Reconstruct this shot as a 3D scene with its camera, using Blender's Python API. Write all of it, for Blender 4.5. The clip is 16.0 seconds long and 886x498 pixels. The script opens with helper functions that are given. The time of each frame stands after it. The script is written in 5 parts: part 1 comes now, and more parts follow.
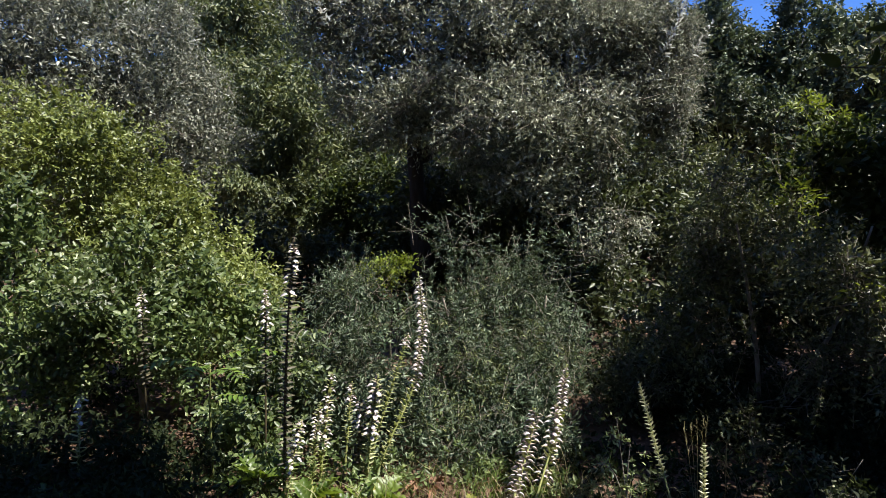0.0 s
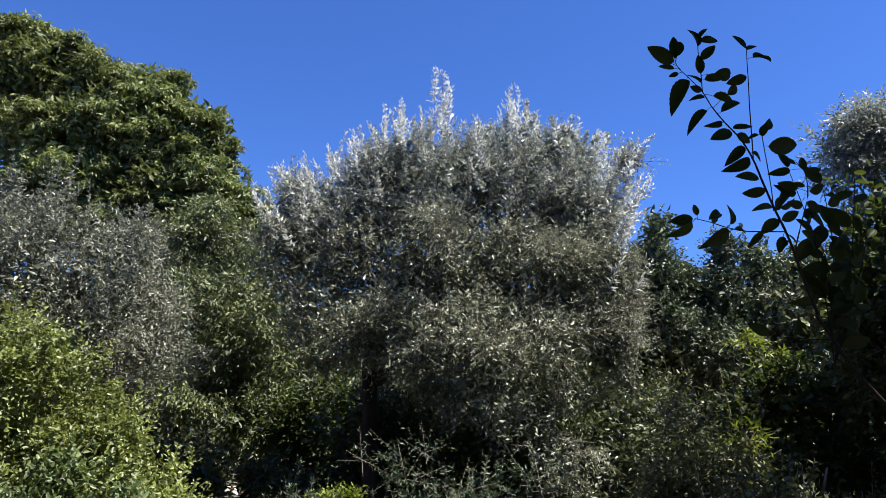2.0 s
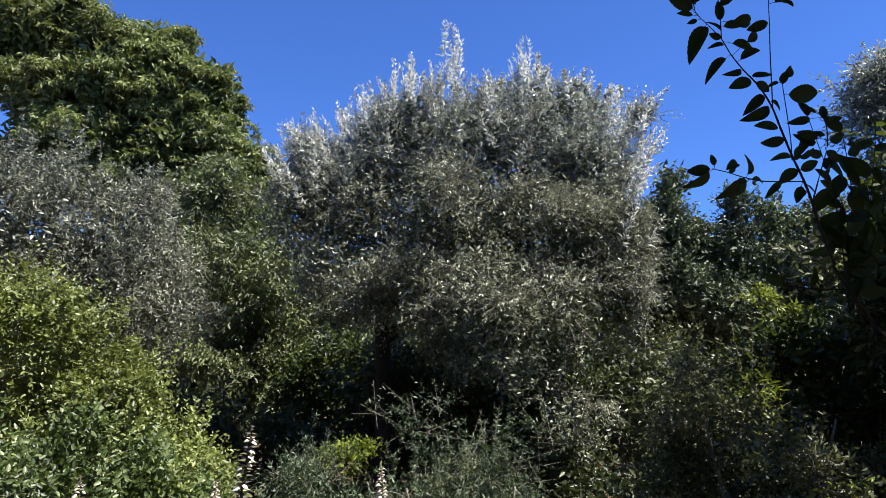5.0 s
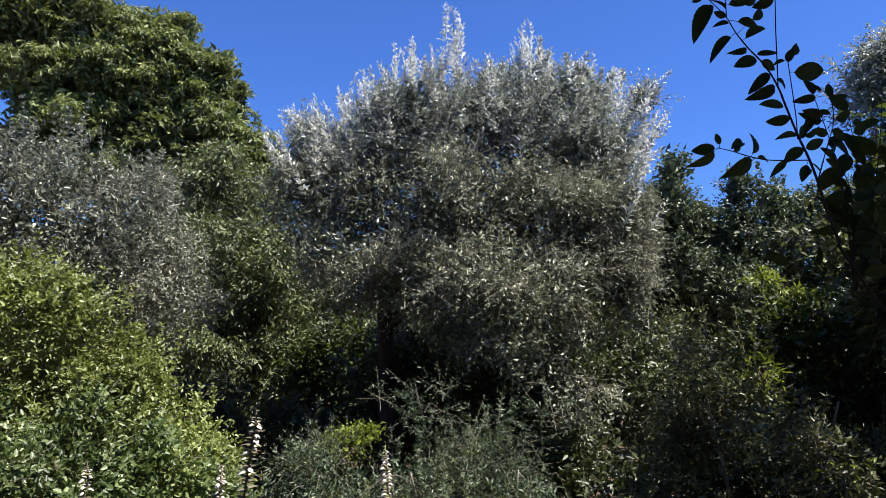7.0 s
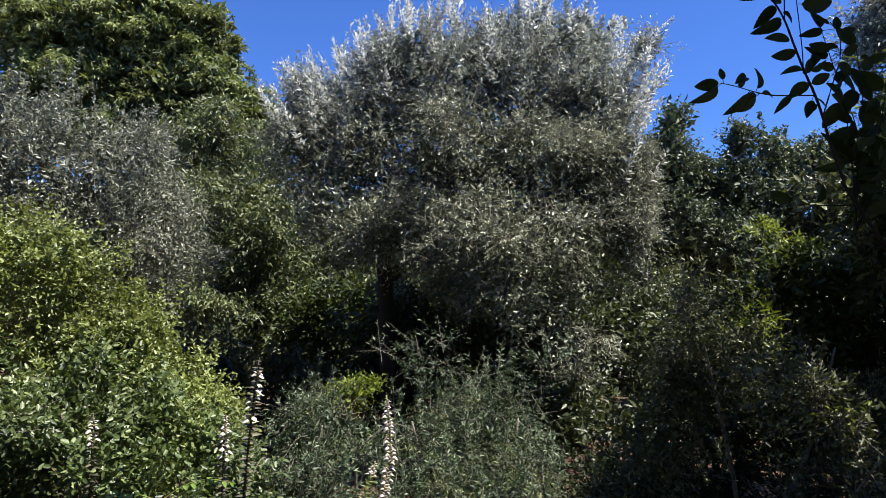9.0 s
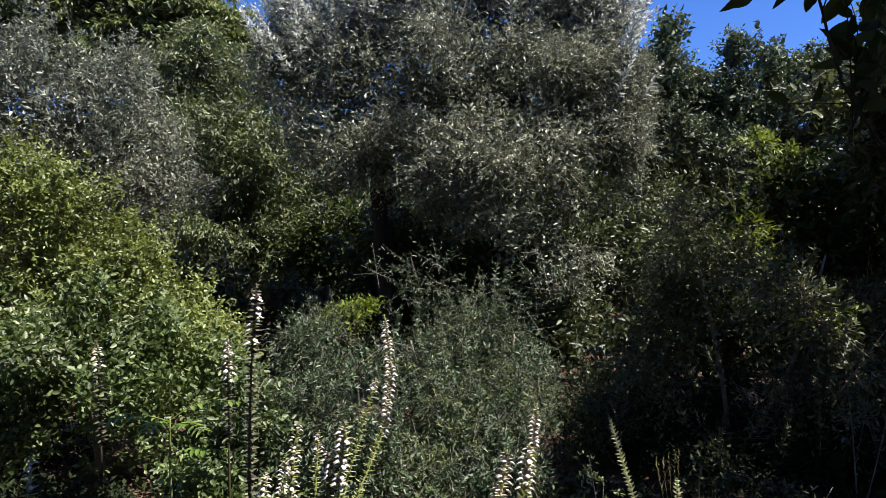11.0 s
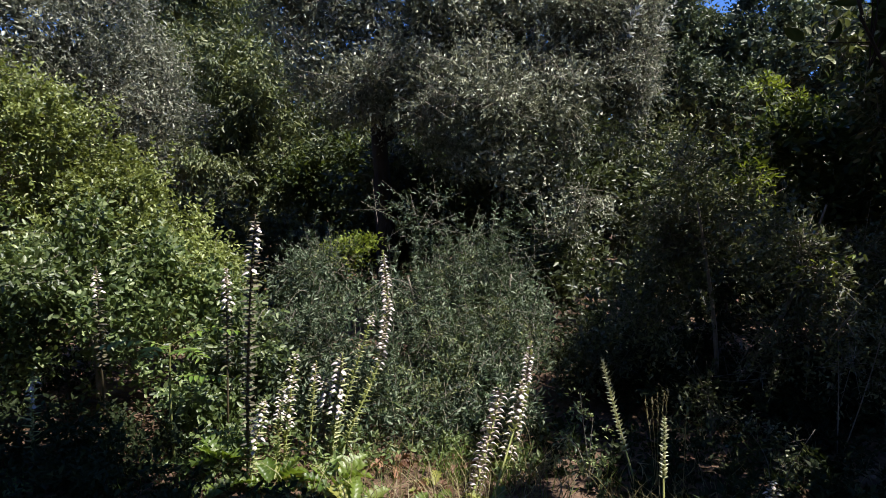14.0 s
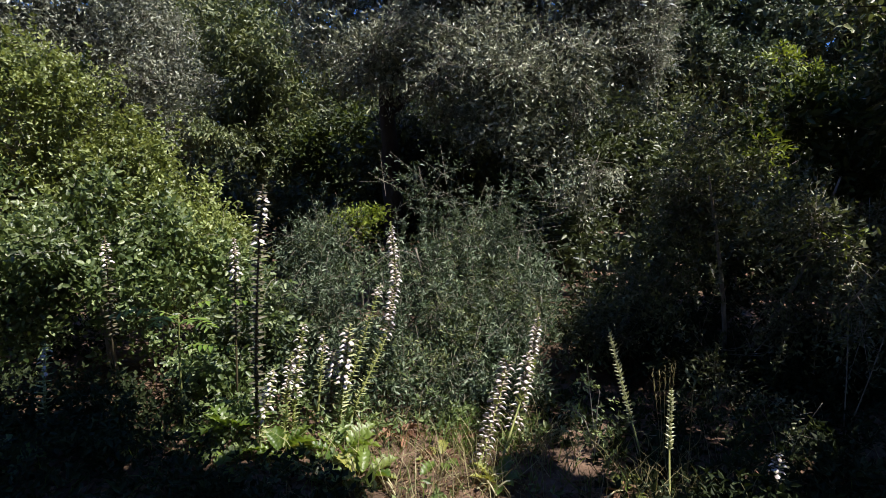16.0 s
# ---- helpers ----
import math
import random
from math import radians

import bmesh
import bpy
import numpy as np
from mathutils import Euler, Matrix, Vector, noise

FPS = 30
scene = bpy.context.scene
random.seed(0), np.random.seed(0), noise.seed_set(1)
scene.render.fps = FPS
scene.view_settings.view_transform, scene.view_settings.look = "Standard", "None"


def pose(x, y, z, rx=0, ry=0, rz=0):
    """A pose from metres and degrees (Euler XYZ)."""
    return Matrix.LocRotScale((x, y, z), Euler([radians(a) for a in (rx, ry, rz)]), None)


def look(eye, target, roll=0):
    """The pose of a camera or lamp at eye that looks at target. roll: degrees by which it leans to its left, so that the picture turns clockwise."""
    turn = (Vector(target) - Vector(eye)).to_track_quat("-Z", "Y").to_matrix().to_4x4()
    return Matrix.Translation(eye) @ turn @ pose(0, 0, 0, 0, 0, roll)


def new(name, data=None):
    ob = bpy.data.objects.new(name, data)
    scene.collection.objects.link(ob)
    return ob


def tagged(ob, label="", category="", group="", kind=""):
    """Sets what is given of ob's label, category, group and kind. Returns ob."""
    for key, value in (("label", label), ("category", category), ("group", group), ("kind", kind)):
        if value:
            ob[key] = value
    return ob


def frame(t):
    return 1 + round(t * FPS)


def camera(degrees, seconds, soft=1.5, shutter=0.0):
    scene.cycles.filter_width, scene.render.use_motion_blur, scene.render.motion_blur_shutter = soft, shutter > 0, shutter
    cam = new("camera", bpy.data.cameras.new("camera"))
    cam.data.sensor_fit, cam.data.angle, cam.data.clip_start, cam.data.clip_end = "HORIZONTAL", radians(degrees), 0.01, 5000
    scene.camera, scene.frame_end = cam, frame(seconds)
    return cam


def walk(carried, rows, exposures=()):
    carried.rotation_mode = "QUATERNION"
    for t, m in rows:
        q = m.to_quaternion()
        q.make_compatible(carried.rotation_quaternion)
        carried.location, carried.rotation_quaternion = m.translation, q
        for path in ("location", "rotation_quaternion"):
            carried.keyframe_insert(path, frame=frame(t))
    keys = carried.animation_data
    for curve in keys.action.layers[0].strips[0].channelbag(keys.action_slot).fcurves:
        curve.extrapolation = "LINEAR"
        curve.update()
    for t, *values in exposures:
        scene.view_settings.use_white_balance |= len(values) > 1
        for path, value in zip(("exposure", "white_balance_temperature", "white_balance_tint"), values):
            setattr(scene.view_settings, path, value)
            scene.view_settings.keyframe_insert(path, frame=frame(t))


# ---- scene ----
cam = camera(68.28, 16.0, soft=0.8)
PATH = [
    (0.0, pose(0.000, 0.000, 1.600, 85.00, -0.00, -0.00)),
    (0.5, pose(0.013, -0.006, 1.641, 92.81, -0.44, -0.61)),
    (1.0, pose(0.028, -0.009, 1.675, 99.12, -0.65, -1.65)),
    (1.5, pose(0.022, -0.008, 1.687, 101.67, -0.81, -2.73)),
    (2.0, pose(0.016, -0.016, 1.697, 103.65, -1.12, -3.77)),
    (2.5, pose(0.010, -0.013, 1.685, 102.38, -0.84, -3.81)),
    (3.0, pose(0.014, -0.020, 1.687, 100.54, -0.75, -3.47)),
    (3.5, pose(0.007, -0.018, 1.689, 100.09, -0.89, -3.38)),
    (6.0, pose(0.003, -0.013, 1.677, 99.62, -0.88, -2.59)),
    (6.5, pose(-0.000, -0.011, 1.674, 99.19, -0.79, -2.64)),
    (7.0, pose(0.001, -0.010, 1.671, 98.79, -0.65, -2.62)),
    (7.5, pose(0.002, -0.008, 1.667, 98.19, -0.63, -2.64)),
    (8.0, pose(0.002, -0.003, 1.658, 97.35, -0.64, -2.71)),
    (8.5, pose(0.002, 0.003, 1.649, 96.30, -0.43, -2.72)),
    (9.0, pose(0.004, 0.010, 1.636, 95.05, -0.10, -2.61)),
    (11.5, pose(0.005, 0.018, 1.596, 87.11, 1.72, -3.23)),
    (12.0, pose(0.005, 0.024, 1.590, 86.04, 1.21, -3.78)),
    (12.5, pose(0.005, 0.025, 1.587, 85.31, 0.58, -4.15)),
    (13.0, pose(0.004, 0.025, 1.586, 84.81, 0.20, -4.25)),
    (13.5, pose(-0.003, 0.022, 1.582, 84.17, 0.01, -3.83)),
    (14.0, pose(-0.003, 0.021, 1.581, 83.33, -0.25, -3.11)),
    (14.5, pose(-0.002, 0.023, 1.579, 82.62, -0.25, -2.69)),
    (15.0, pose(-0.005, 0.024, 1.575, 82.03, -0.38, -2.37)),
    (15.5, pose(-0.002, 0.032, 1.572, 81.45, -0.50, -2.34)),
    (16.0, pose(-0.004, 0.034, 1.568, 81.00, -0.46, -2.41)),
]
walk(cam, PATH, [(0.0, 1.06), (1.5, 1.2), (9.0, 1.2), (11.5, 1.03), (16.0, 0.98)])

# ---- light ----
SUN_AZ, SUN_EL = 113.0, 63.0   # degrees clockwise from +y, degrees above the horizon
world = bpy.data.worlds.new("sky")
scene.world = world
world.use_nodes = True
wn = world.node_tree.nodes
sky = wn.new("ShaderNodeTexSky")
sky.sky_type = "NISHITA"
sky.sun_disc = False
sky.sun_elevation, sky.sun_rotation = radians(SUN_EL), radians(SUN_AZ)
sky.altitude, sky.air_density, sky.dust_density, sky.ozone_density = 300, 1.0, 0.3, 3.0
wn["Background"].inputs["Strength"].default_value = 0.05
tone = wn.new("ShaderNodeMix")   # a dry, very clear air: deeper blue overhead
tone.data_type, tone.blend_type = "RGBA", "MULTIPLY"
tone.inputs[0].default_value = 1.0
tone.inputs[7].default_value = (0.6, 0.97, 1.78, 1)
world.node_tree.links.new(sky.outputs[0], tone.inputs[6])
world.node_tree.links.new(tone.outputs[2], wn["Background"].inputs["Color"])
sun = new("sun", bpy.data.lights.new("sun", "SUN"))
sun.data.energy, sun.data.angle, sun.data.color = 5.0, radians(0.53), (1.0, 0.95, 0.87)
sun.matrix_world = look((30 * math.sin(radians(SUN_AZ)), 30 * math.cos(radians(SUN_AZ)), 30 * math.tan(radians(SUN_EL))), (0, 0, 0))


# ---- materials ----
def bare(name):
    m = bpy.data.materials.new(name)
    m.use_nodes = True
    return m, m.node_tree.nodes, m.node_tree.links


def ramp_node(nodes, stops):
    r = nodes.new("ShaderNodeValToRGB")
    while len(r.color_ramp.elements) < len(stops):
        r.color_ramp.elements.new(0.5)
    for e, (at, c) in zip(r.color_ramp.elements, stops):
        e.position, e.color = at, (*c, 1)
    return r


def leafy(name, stops, rough=0.45, glow=(0.3, 0.4, 0.05), through_light=0.3, patch=0.5, gloss=0.6, pieces=True, patch_scale=1.1):
    """Leaves: colour varies from leaf to leaf and, at a larger scale, from branch to branch; some sunlight passes through the blade."""
    m, n, l = bare(name)
    p = n["Principled BSDF"]
    if pieces:
        rnd = n.new("ShaderNodeNewGeometry").outputs["Random Per Island"]
    else:
        rnd = n.new("ShaderNodeObjectInfo").outputs["Random"]
    ramp = ramp_node(n, stops)
    l.new(rnd, ramp.inputs[0])
    pos = n.new("ShaderNodeNewGeometry").outputs["Position"]
    big = n.new("ShaderNodeTexNoise")
    big.inputs["Scale"].default_value, big.inputs["Detail"].default_value = patch_scale, 3
    l.new(pos, big.inputs["Vector"])
    hsv = n.new("ShaderNodeHueSaturation")
    mp = n.new("ShaderNodeMapRange")
    mp.inputs[1].default_value, mp.inputs[2].default_value = 0.3, 0.7
    mp.inputs[3].default_value, mp.inputs[4].default_value = 1 - patch, 1 + patch
    l.new(big.outputs[0], mp.inputs[0])
    l.new(mp.outputs[0], hsv.inputs["Value"])
    l.new(ramp.outputs[0], hsv.inputs["Color"])
    l.new(hsv.outputs[0], p.inputs["Base Color"])
    p.inputs["Roughness"].default_value = rough
    p.inputs["Specular IOR Level"].default_value = gloss
    fine = n.new("ShaderNodeTexNoise")
    fine.inputs["Scale"].default_value, fine.inputs["Detail"].default_value = 180, 2
    l.new(pos, fine.inputs["Vector"])
    bump = n.new("ShaderNodeBump")
    bump.inputs["Strength"].default_value, bump.inputs["Distance"].default_value = 0.25, 0.004
    l.new(fine.outputs[0], bump.inputs["Height"])
    l.new(bump.outputs[0], p.inputs["Normal"])
    tr = n.new("ShaderNodeBsdfTranslucent")
    mixc = n.new("ShaderNodeMix")
    mixc.data_type = "RGBA"
    mixc.inputs[0].default_value = 0.6
    l.new(hsv.outputs[0], mixc.inputs[6])
    mixc.inputs[7].default_value = (*glow, 1)
    l.new(mixc.outputs[2], tr.inputs["Color"])
    mix = n.new("ShaderNodeMixShader")
    mix.inputs[0].default_value = through_light
    l.new(p.outputs[0], mix.inputs[1])
    l.new(tr.outputs[0], mix.inputs[2])
    l.new(mix.outputs[0], n["Material Output"].inputs[0])
    return m


def rough_stuff(name, stops, scale=6, rough=0.9, bump=0.5, dist=0.02, stretch=(1, 1, 1), gloss=0.2):
    """Bark, soil, dry stems: two scales of noise in colour and relief."""
    m, n, l = bare(name)
    p = n["Principled BSDF"]
    pos = n.new("ShaderNodeNewGeometry").outputs["Position"]
    mapn = n.new("ShaderNodeMapping")
    mapn.inputs["Scale"].default_value = stretch
    l.new(pos, mapn.inputs[0])
    a = n.new("ShaderNodeTexNoise")
    a.inputs["Scale"].default_value, a.inputs["Detail"].default_value, a.inputs["Roughness"].default_value = scale, 8, 0.65
    l.new(mapn.outputs[0], a.inputs["Vector"])
    ramp = ramp_node(n, stops)
    l.new(a.outputs[0], ramp.inputs[0])
    l.new(ramp.outputs[0], p.inputs["Base Color"])
    b = n.new("ShaderNodeTexNoise")
    b.inputs["Scale"].default_value, b.inputs["Detail"].default_value = scale * 6, 6
    l.new(mapn.outputs[0], b.inputs["Vector"])
    bm_ = n.new("ShaderNodeBump")
    bm_.inputs["Strength"].default_value, bm_.inputs["Distance"].default_value = bump, dist
    l.new(b.outputs[0], bm_.inputs["Height"])
    l.new(bm_.outputs[0], p.inputs["Normal"])
    p.inputs["Roughness"].default_value = rough
    p.inputs["Specular IOR Level"].default_value = gloss
    return m


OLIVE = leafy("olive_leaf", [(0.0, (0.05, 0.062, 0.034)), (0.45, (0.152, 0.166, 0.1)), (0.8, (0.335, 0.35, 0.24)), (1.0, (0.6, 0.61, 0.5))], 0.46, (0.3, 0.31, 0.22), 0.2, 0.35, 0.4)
# Lighter copy of the olive leaf: sun on the crowns put into the colour
SILVER_LIT = leafy("silvery_sunlit_leaf", [(0.0, (0.065, 0.08, 0.055)), (0.4, (0.2, 0.225, 0.17)), (0.75, (0.4, 0.43, 0.37)), (1.0, (0.68, 0.7, 0.65))], 0.42, (0.4, 0.41, 0.32), 0.24, 0.35, 0.5, patch_scale=2.5)
# Pale young leaves, whitened further to carry the sun on the shoots
YOUNG_LIT = leafy("young_sunlit_leaf", [(0.0, (0.3, 0.31, 0.25)), (0.35, (0.62, 0.63, 0.57)), (1.0, (0.88, 0.88, 0.85))], 0.36, (0.7, 0.71, 0.62), 0.35, 0.15, 0.7)
OLIVE_PALE = leafy("silver_olive_leaf", [(0.0, (0.048, 0.057, 0.034)), (0.5, (0.145, 0.158, 0.1)), (1.0, (0.45, 0.465, 0.37))], 0.44, (0.3, 0.31, 0.22), 0.2, 0.35, 0.5)
BROAD = leafy("broad_green_leaf", [(0.0, (0.05, 0.068, 0.024)), (0.6, (0.135, 0.165, 0.055)), (1.0, (0.29, 0.315, 0.125))], 0.52, (0.26, 0.31, 0.05), 0.24, 0.4, 0.3, patch_scale=0.7)
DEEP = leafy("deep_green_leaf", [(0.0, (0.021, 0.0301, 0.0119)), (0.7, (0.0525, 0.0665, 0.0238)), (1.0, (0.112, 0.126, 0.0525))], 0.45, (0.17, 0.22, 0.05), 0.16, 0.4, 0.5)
LIME = leafy("lime_green_leaf", [(0.0, (0.06, 0.08, 0.018)), (0.6, (0.138, 0.17, 0.04)), (1.0, (0.3, 0.335, 0.12))], 0.42, (0.36, 0.4, 0.06), 0.27, 0.3, 0.5)
PRIVET = leafy("glossy_green_leaf", [(0.0, (0.034, 0.055, 0.016)), (0.5, (0.086, 0.125, 0.04)), (1.0, (0.22, 0.265, 0.11))], 0.42, (0.26, 0.35, 0.06), 0.24, 0.35, 0.5)
FINE = leafy("fine_grey_green_leaf", [(0.0, (0.013, 0.025, 0.012)), (0.5, (0.046, 0.075, 0.036)), (1.0, (0.2, 0.242, 0.158))], 0.48, (0.14, 0.19, 0.06), 0.16, 0.5, 0.4, patch_scale=3.0)
WARM = leafy("warm_green_leaf", [(0.0, (0.024, 0.038, 0.011)), (0.5, (0.075, 0.105, 0.034)), (1.0, (0.24, 0.27, 0.12))], 0.5, (0.22, 0.24, 0.05), 0.2, 0.4, 0.35, patch_scale=3.0)
OAK = leafy("grey_green_oak_leaf", [(0.0, (0.037, 0.055, 0.03)), (0.6, (0.095, 0.125, 0.065)), (1.0, (0.25, 0.27, 0.17))], 0.5, (0.14, 0.18, 0.06), 0.16, 0.4, 0.35)
THICKET = leafy("thicket_leaf", [(0.0, (0.022, 0.028, 0.01)), (0.6, (0.08, 0.092, 0.036)), (1.0, (0.22, 0.235, 0.12))], 0.46, (0.22, 0.26, 0.06), 0.18, 0.5, 0.45, patch_scale=2.0)
ELM = leafy("dark_elm_leaf", [(0.0, (0.025, 0.04, 0.014)), (1.0, (0.06, 0.08, 0.026))], 0.6, (0.2, 0.26, 0.03), 0.2, 0.4, 0.25)
UNDER = leafy("understorey_leaf", [(0.0, (0.04, 0.056, 0.024)), (0.6, (0.105, 0.13, 0.048)), (1.0, (0.24, 0.255, 0.12))], 0.45, (0.24, 0.28, 0.06), 0.22, 0.45, 0.45)
SPRIG = leafy("pale_sapling_leaf", [(0.0, (0.1, 0.14, 0.05)), (1.0, (0.36, 0.41, 0.2))], 0.45, (0.35, 0.42, 0.1), 0.3, 0.2)
YELLOW = leafy("yellow_green_leaf", [(0.0, (0.1, 0.15, 0.018)), (1.0, (0.25, 0.3, 0.045))], 0.45, (0.32, 0.38, 0.03), 0.32, 0.25, 0.4)
BARK = rough_stuff("dark_bark", [(0.3, (0.02, 0.016, 0.012)), (0.7, (0.07, 0.06, 0.05))], 5, 0.95, 0.8, 0.03, (1, 1, 0.25))
TWIG = rough_stuff("grey_twig", [(0.3, (0.12, 0.10, 0.08)), (0.7, (0.3, 0.27, 0.22))], 9, 0.85)
SOIL = rough_stuff("leaf_litter_soil", [(0.3, (0.045, 0.03, 0.021)), (0.5, (0.11, 0.07, 0.048)), (0.7, (0.21, 0.135, 0.095))], 3, 0.95, 0.9, 0.04)


# ---- geometry helpers ----
def link_mesh(name, verts, faces, material, parent=None, label="", smooth=False):
    """A mesh from arrays of corners and of triangles or quads."""
    verts = np.asarray(verts, dtype=np.float32).reshape(-1, 3)
    faces = np.asarray(faces, dtype=np.int32)
    k = faces.shape[1]
    me = bpy.data.meshes.new(name)
    me.vertices.add(len(verts))
    me.vertices.foreach_set("co", verts.ravel())
    me.loops.add(faces.size)
    me.loops.foreach_set("vertex_index", faces.ravel())
    me.polygons.add(len(faces))
    me.polygons.foreach_set("loop_start", np.arange(0, faces.size, k, dtype=np.int32))
    me.polygons.foreach_set("use_smooth", np.full(len(faces), smooth))
    me.update(calc_edges=True)
    me.materials.append(material)
    ob = new(name, me)
    if parent is not None:
        ob.parent = parent
    if label:
        ob["label"] = label
    return ob


def thing(name, label, category, at=(0, 0, 0), group="", kind=""):
    ob = new(name)
    ob.location = at
    return tagged(ob, label, category, group, kind)


def unit(v):
    return v / np.maximum(np.linalg.norm(v, axis=-1, keepdims=True), 1e-9)


def lattice(i, seed):
    i = i.astype(np.int64).astype(np.uint32)
    h = i[..., 0] * np.uint32(374761393) + i[..., 1] * np.uint32(668265263) + i[..., 2] * np.uint32(2246822519) + np.uint32(seed * 7919 + 1)
    h = (h ^ (h >> np.uint32(13))) * np.uint32(1274126177)
    h = h ^ (h >> np.uint32(16))
    return (h & np.uint32(0xFFFF)).astype(np.float64) / 32767.5 - 1


def vnoise(p, seed=0):
    """Smooth noise between -1 and 1 at many points at once."""
    f = np.floor(p)
    u = p - f
    u = u * u * (3 - 2 * u)
    out = 0
    for dx in (0, 1):
        for dy in (0, 1):
            for dz in (0, 1):
                w = (u[..., 0] if dx else 1 - u[..., 0]) * (u[..., 1] if dy else 1 - u[..., 1]) * (u[..., 2] if dz else 1 - u[..., 2])
                out = out + w * lattice(f + np.array([dx, dy, dz]), seed)
    return out


def frame_of(d):
    ref = np.where(np.abs(d[..., 2:3]) > 0.9, np.array([1.0, 0, 0]), np.array([0, 0, 1.0]))
    u = unit(np.cross(d, ref))
    return u, np.cross(d, u)


def tube(points, radii, sides=7, wobble=0.0, seed=0):
    """A tapered limb along a line of points."""
    pts = np.asarray(points, dtype=float)
    fine, rad = [], []
    steps = 4
    n = len(pts)
    for i in range(n - 1):
        a, b = pts[i], pts[i + 1]
        p0, p3 = pts[max(i - 1, 0)], pts[min(i + 2, n - 1)]
        for s in range(steps):
            t = s / steps
            fine.append(0.5 * (2 * a + (b - p0) * t + (2 * p0 - 5 * a + 4 * b - p3) * t * t + (3 * a - p0 - 3 * b + p3) * t ** 3))
            rad.append(radii[i] + (radii[i + 1] - radii[i]) * t)
    fine.append(pts[-1])
    rad.append(radii[-1])
    fine, rad = np.array(fine), np.array(rad)
    d = unit(np.gradient(fine, axis=0))
    u, v = frame_of(d)
    ang = np.linspace(0, 2 * np.pi, sides, endpoint=False)
    ring = u[:, None] * np.cos(ang)[None, :, None] + v[:, None] * np.sin(ang)[None, :, None]
    r = rad[:, None] * (1 + wobble * vnoise(fine[:, None] * 5 + ring * 2, seed))
    V = (fine[:, None] + ring * r[..., None]).reshape(-1, 3)
    F = []
    for i in range(len(fine) - 1):
        for k in range(sides):
            k2 = (k + 1) % sides
            F += [(i * sides + k, i * sides + k2, (i + 1) * sides + k2), (i * sides + k, (i + 1) * sides + k2, (i + 1) * sides + k)]
    e = (len(fine) - 1) * sides
    F += [(e, e + k, e + k + 1) for k in range(1, sides - 1)]
    return V, np.array(F)


def merge(meshes):
    V, F, off = [], [], 0
    for v, f in meshes:
        V.append(v)
        F.append(f + off)
        off += len(v)
    return np.concatenate(V), np.concatenate(F)


def sticks(a, b, ra, rb):
    """Many thin three-sided twigs from a to b."""
    d = unit(b - a)
    u, v = frame_of(d)
    V = []
    for p, r in ((a, ra), (b, rb)):
        for k in range(3):
            w = 2 * np.pi * k / 3
            V.append(p + (u * math.cos(w) + v * math.sin(w)) * r)
    V = np.stack(V, 1).reshape(-1, 3)
    f = np.array([(0, 1, 4), (0, 4, 3), (1, 2, 5), (1, 5, 4), (2, 0, 3), (2, 3, 5)])
    return V, (np.arange(len(a))[:, None, None] * 6 + f[None]).reshape(-1, 3)


def blades(base, axis, flat, length, width, rng, fold=0.25, curl=0.2, oval=False):
    """Many small leaves: base, two flanks and tip, folded along the midrib. flat: roughly the upper side's direction."""
    n = len(base)
    side = unit(np.cross(axis, flat))
    nor = np.cross(side, axis)
    L, W = length[:, None], width[:, None]
    if oval:
        f3 = nor * W * fold * 0.5
        V = np.stack([base, base + axis * L * 0.26 + side * W * 0.46 + f3 - nor * L * curl * 0.07, base + axis * L * 0.68 + side * W * 0.4 + f3 - nor * L * curl * 0.5, base + axis * L - nor * L * curl,
                      base + axis * L * 0.68 - side * W * 0.4 + f3 - nor * L * curl * 0.5, base + axis * L * 0.26 - side * W * 0.46 + f3 - nor * L * curl * 0.07], 1).reshape(-1, 3)
        f = np.array([(0, 1, 2), (0, 2, 3), (0, 3, 4), (0, 4, 5)])
        return V, (np.arange(n)[:, None, None] * 6 + f[None]).reshape(-1, 3)
    mid = base + axis * L * 0.45
    V = np.stack([base, mid + side * W * 0.5 + nor * W * fold * 0.5, base + axis * L - nor * L * curl, mid - side * W * 0.5 + nor * W * fold * 0.5], 1).reshape(-1, 3)
    f = np.array([(0, 1, 2), (0, 2, 3)])
    return V, (np.arange(n)[:, None, None] * 4 + f[None]).reshape(-1, 3)


SUNWARD = np.array([0.33, -0.25, 0.91])   # leaves turn their upper sides towards the light


def foliage(lobes, twigs, per_twig, leaf, seed, twig_len=0.22, depth=0.55, clump=0.22, clump_f=1.6, gap=-0.35, gap_f=1.3, out=0.7, up=0.25, droop=0.05,
            spread=55, flat_up=0.6, floor=0.03, sprigs=0, sprig_len=0.5, stick_share=0.3, stick_r=0.003, sprig_top=0.25, subs=0, sub_r=0.36, void=-0.05, void_f=3.4, hang=0.12, umbrella=0.0, oval=False, inner=0.16, inner_scale=1.25, holes=(), tuft=-2.0, tuft_f=7.0):
    """Leaves and twigs of a crown made of uneven lobes (x, y, z, rx, ry, rz). leaf: (length, width)."""
    rng = np.random.default_rng(seed)
    lob = np.array(lobes, dtype=float)
    core = lob * np.array([1, 1, 1, 0.72, 0.72, 0.72])
    if subs:
        more = []
        for b in lob:
            dirs = unit(rng.normal(size=(subs, 3)))
            sr = b[3:].mean() * (sub_r * (0.7 + 0.7 * rng.random(subs)))
            more.append(np.concatenate([b[:3] + dirs * b[3:] * (1 - sr / b[3:].mean() * 0.8)[:, None], sr[:, None] * np.array([[1.0, 1.0, 0.75]])], 1))
        lob = np.concatenate([lob * np.array([1, 1, 1, 0.8, 0.8, 0.8])] + more)
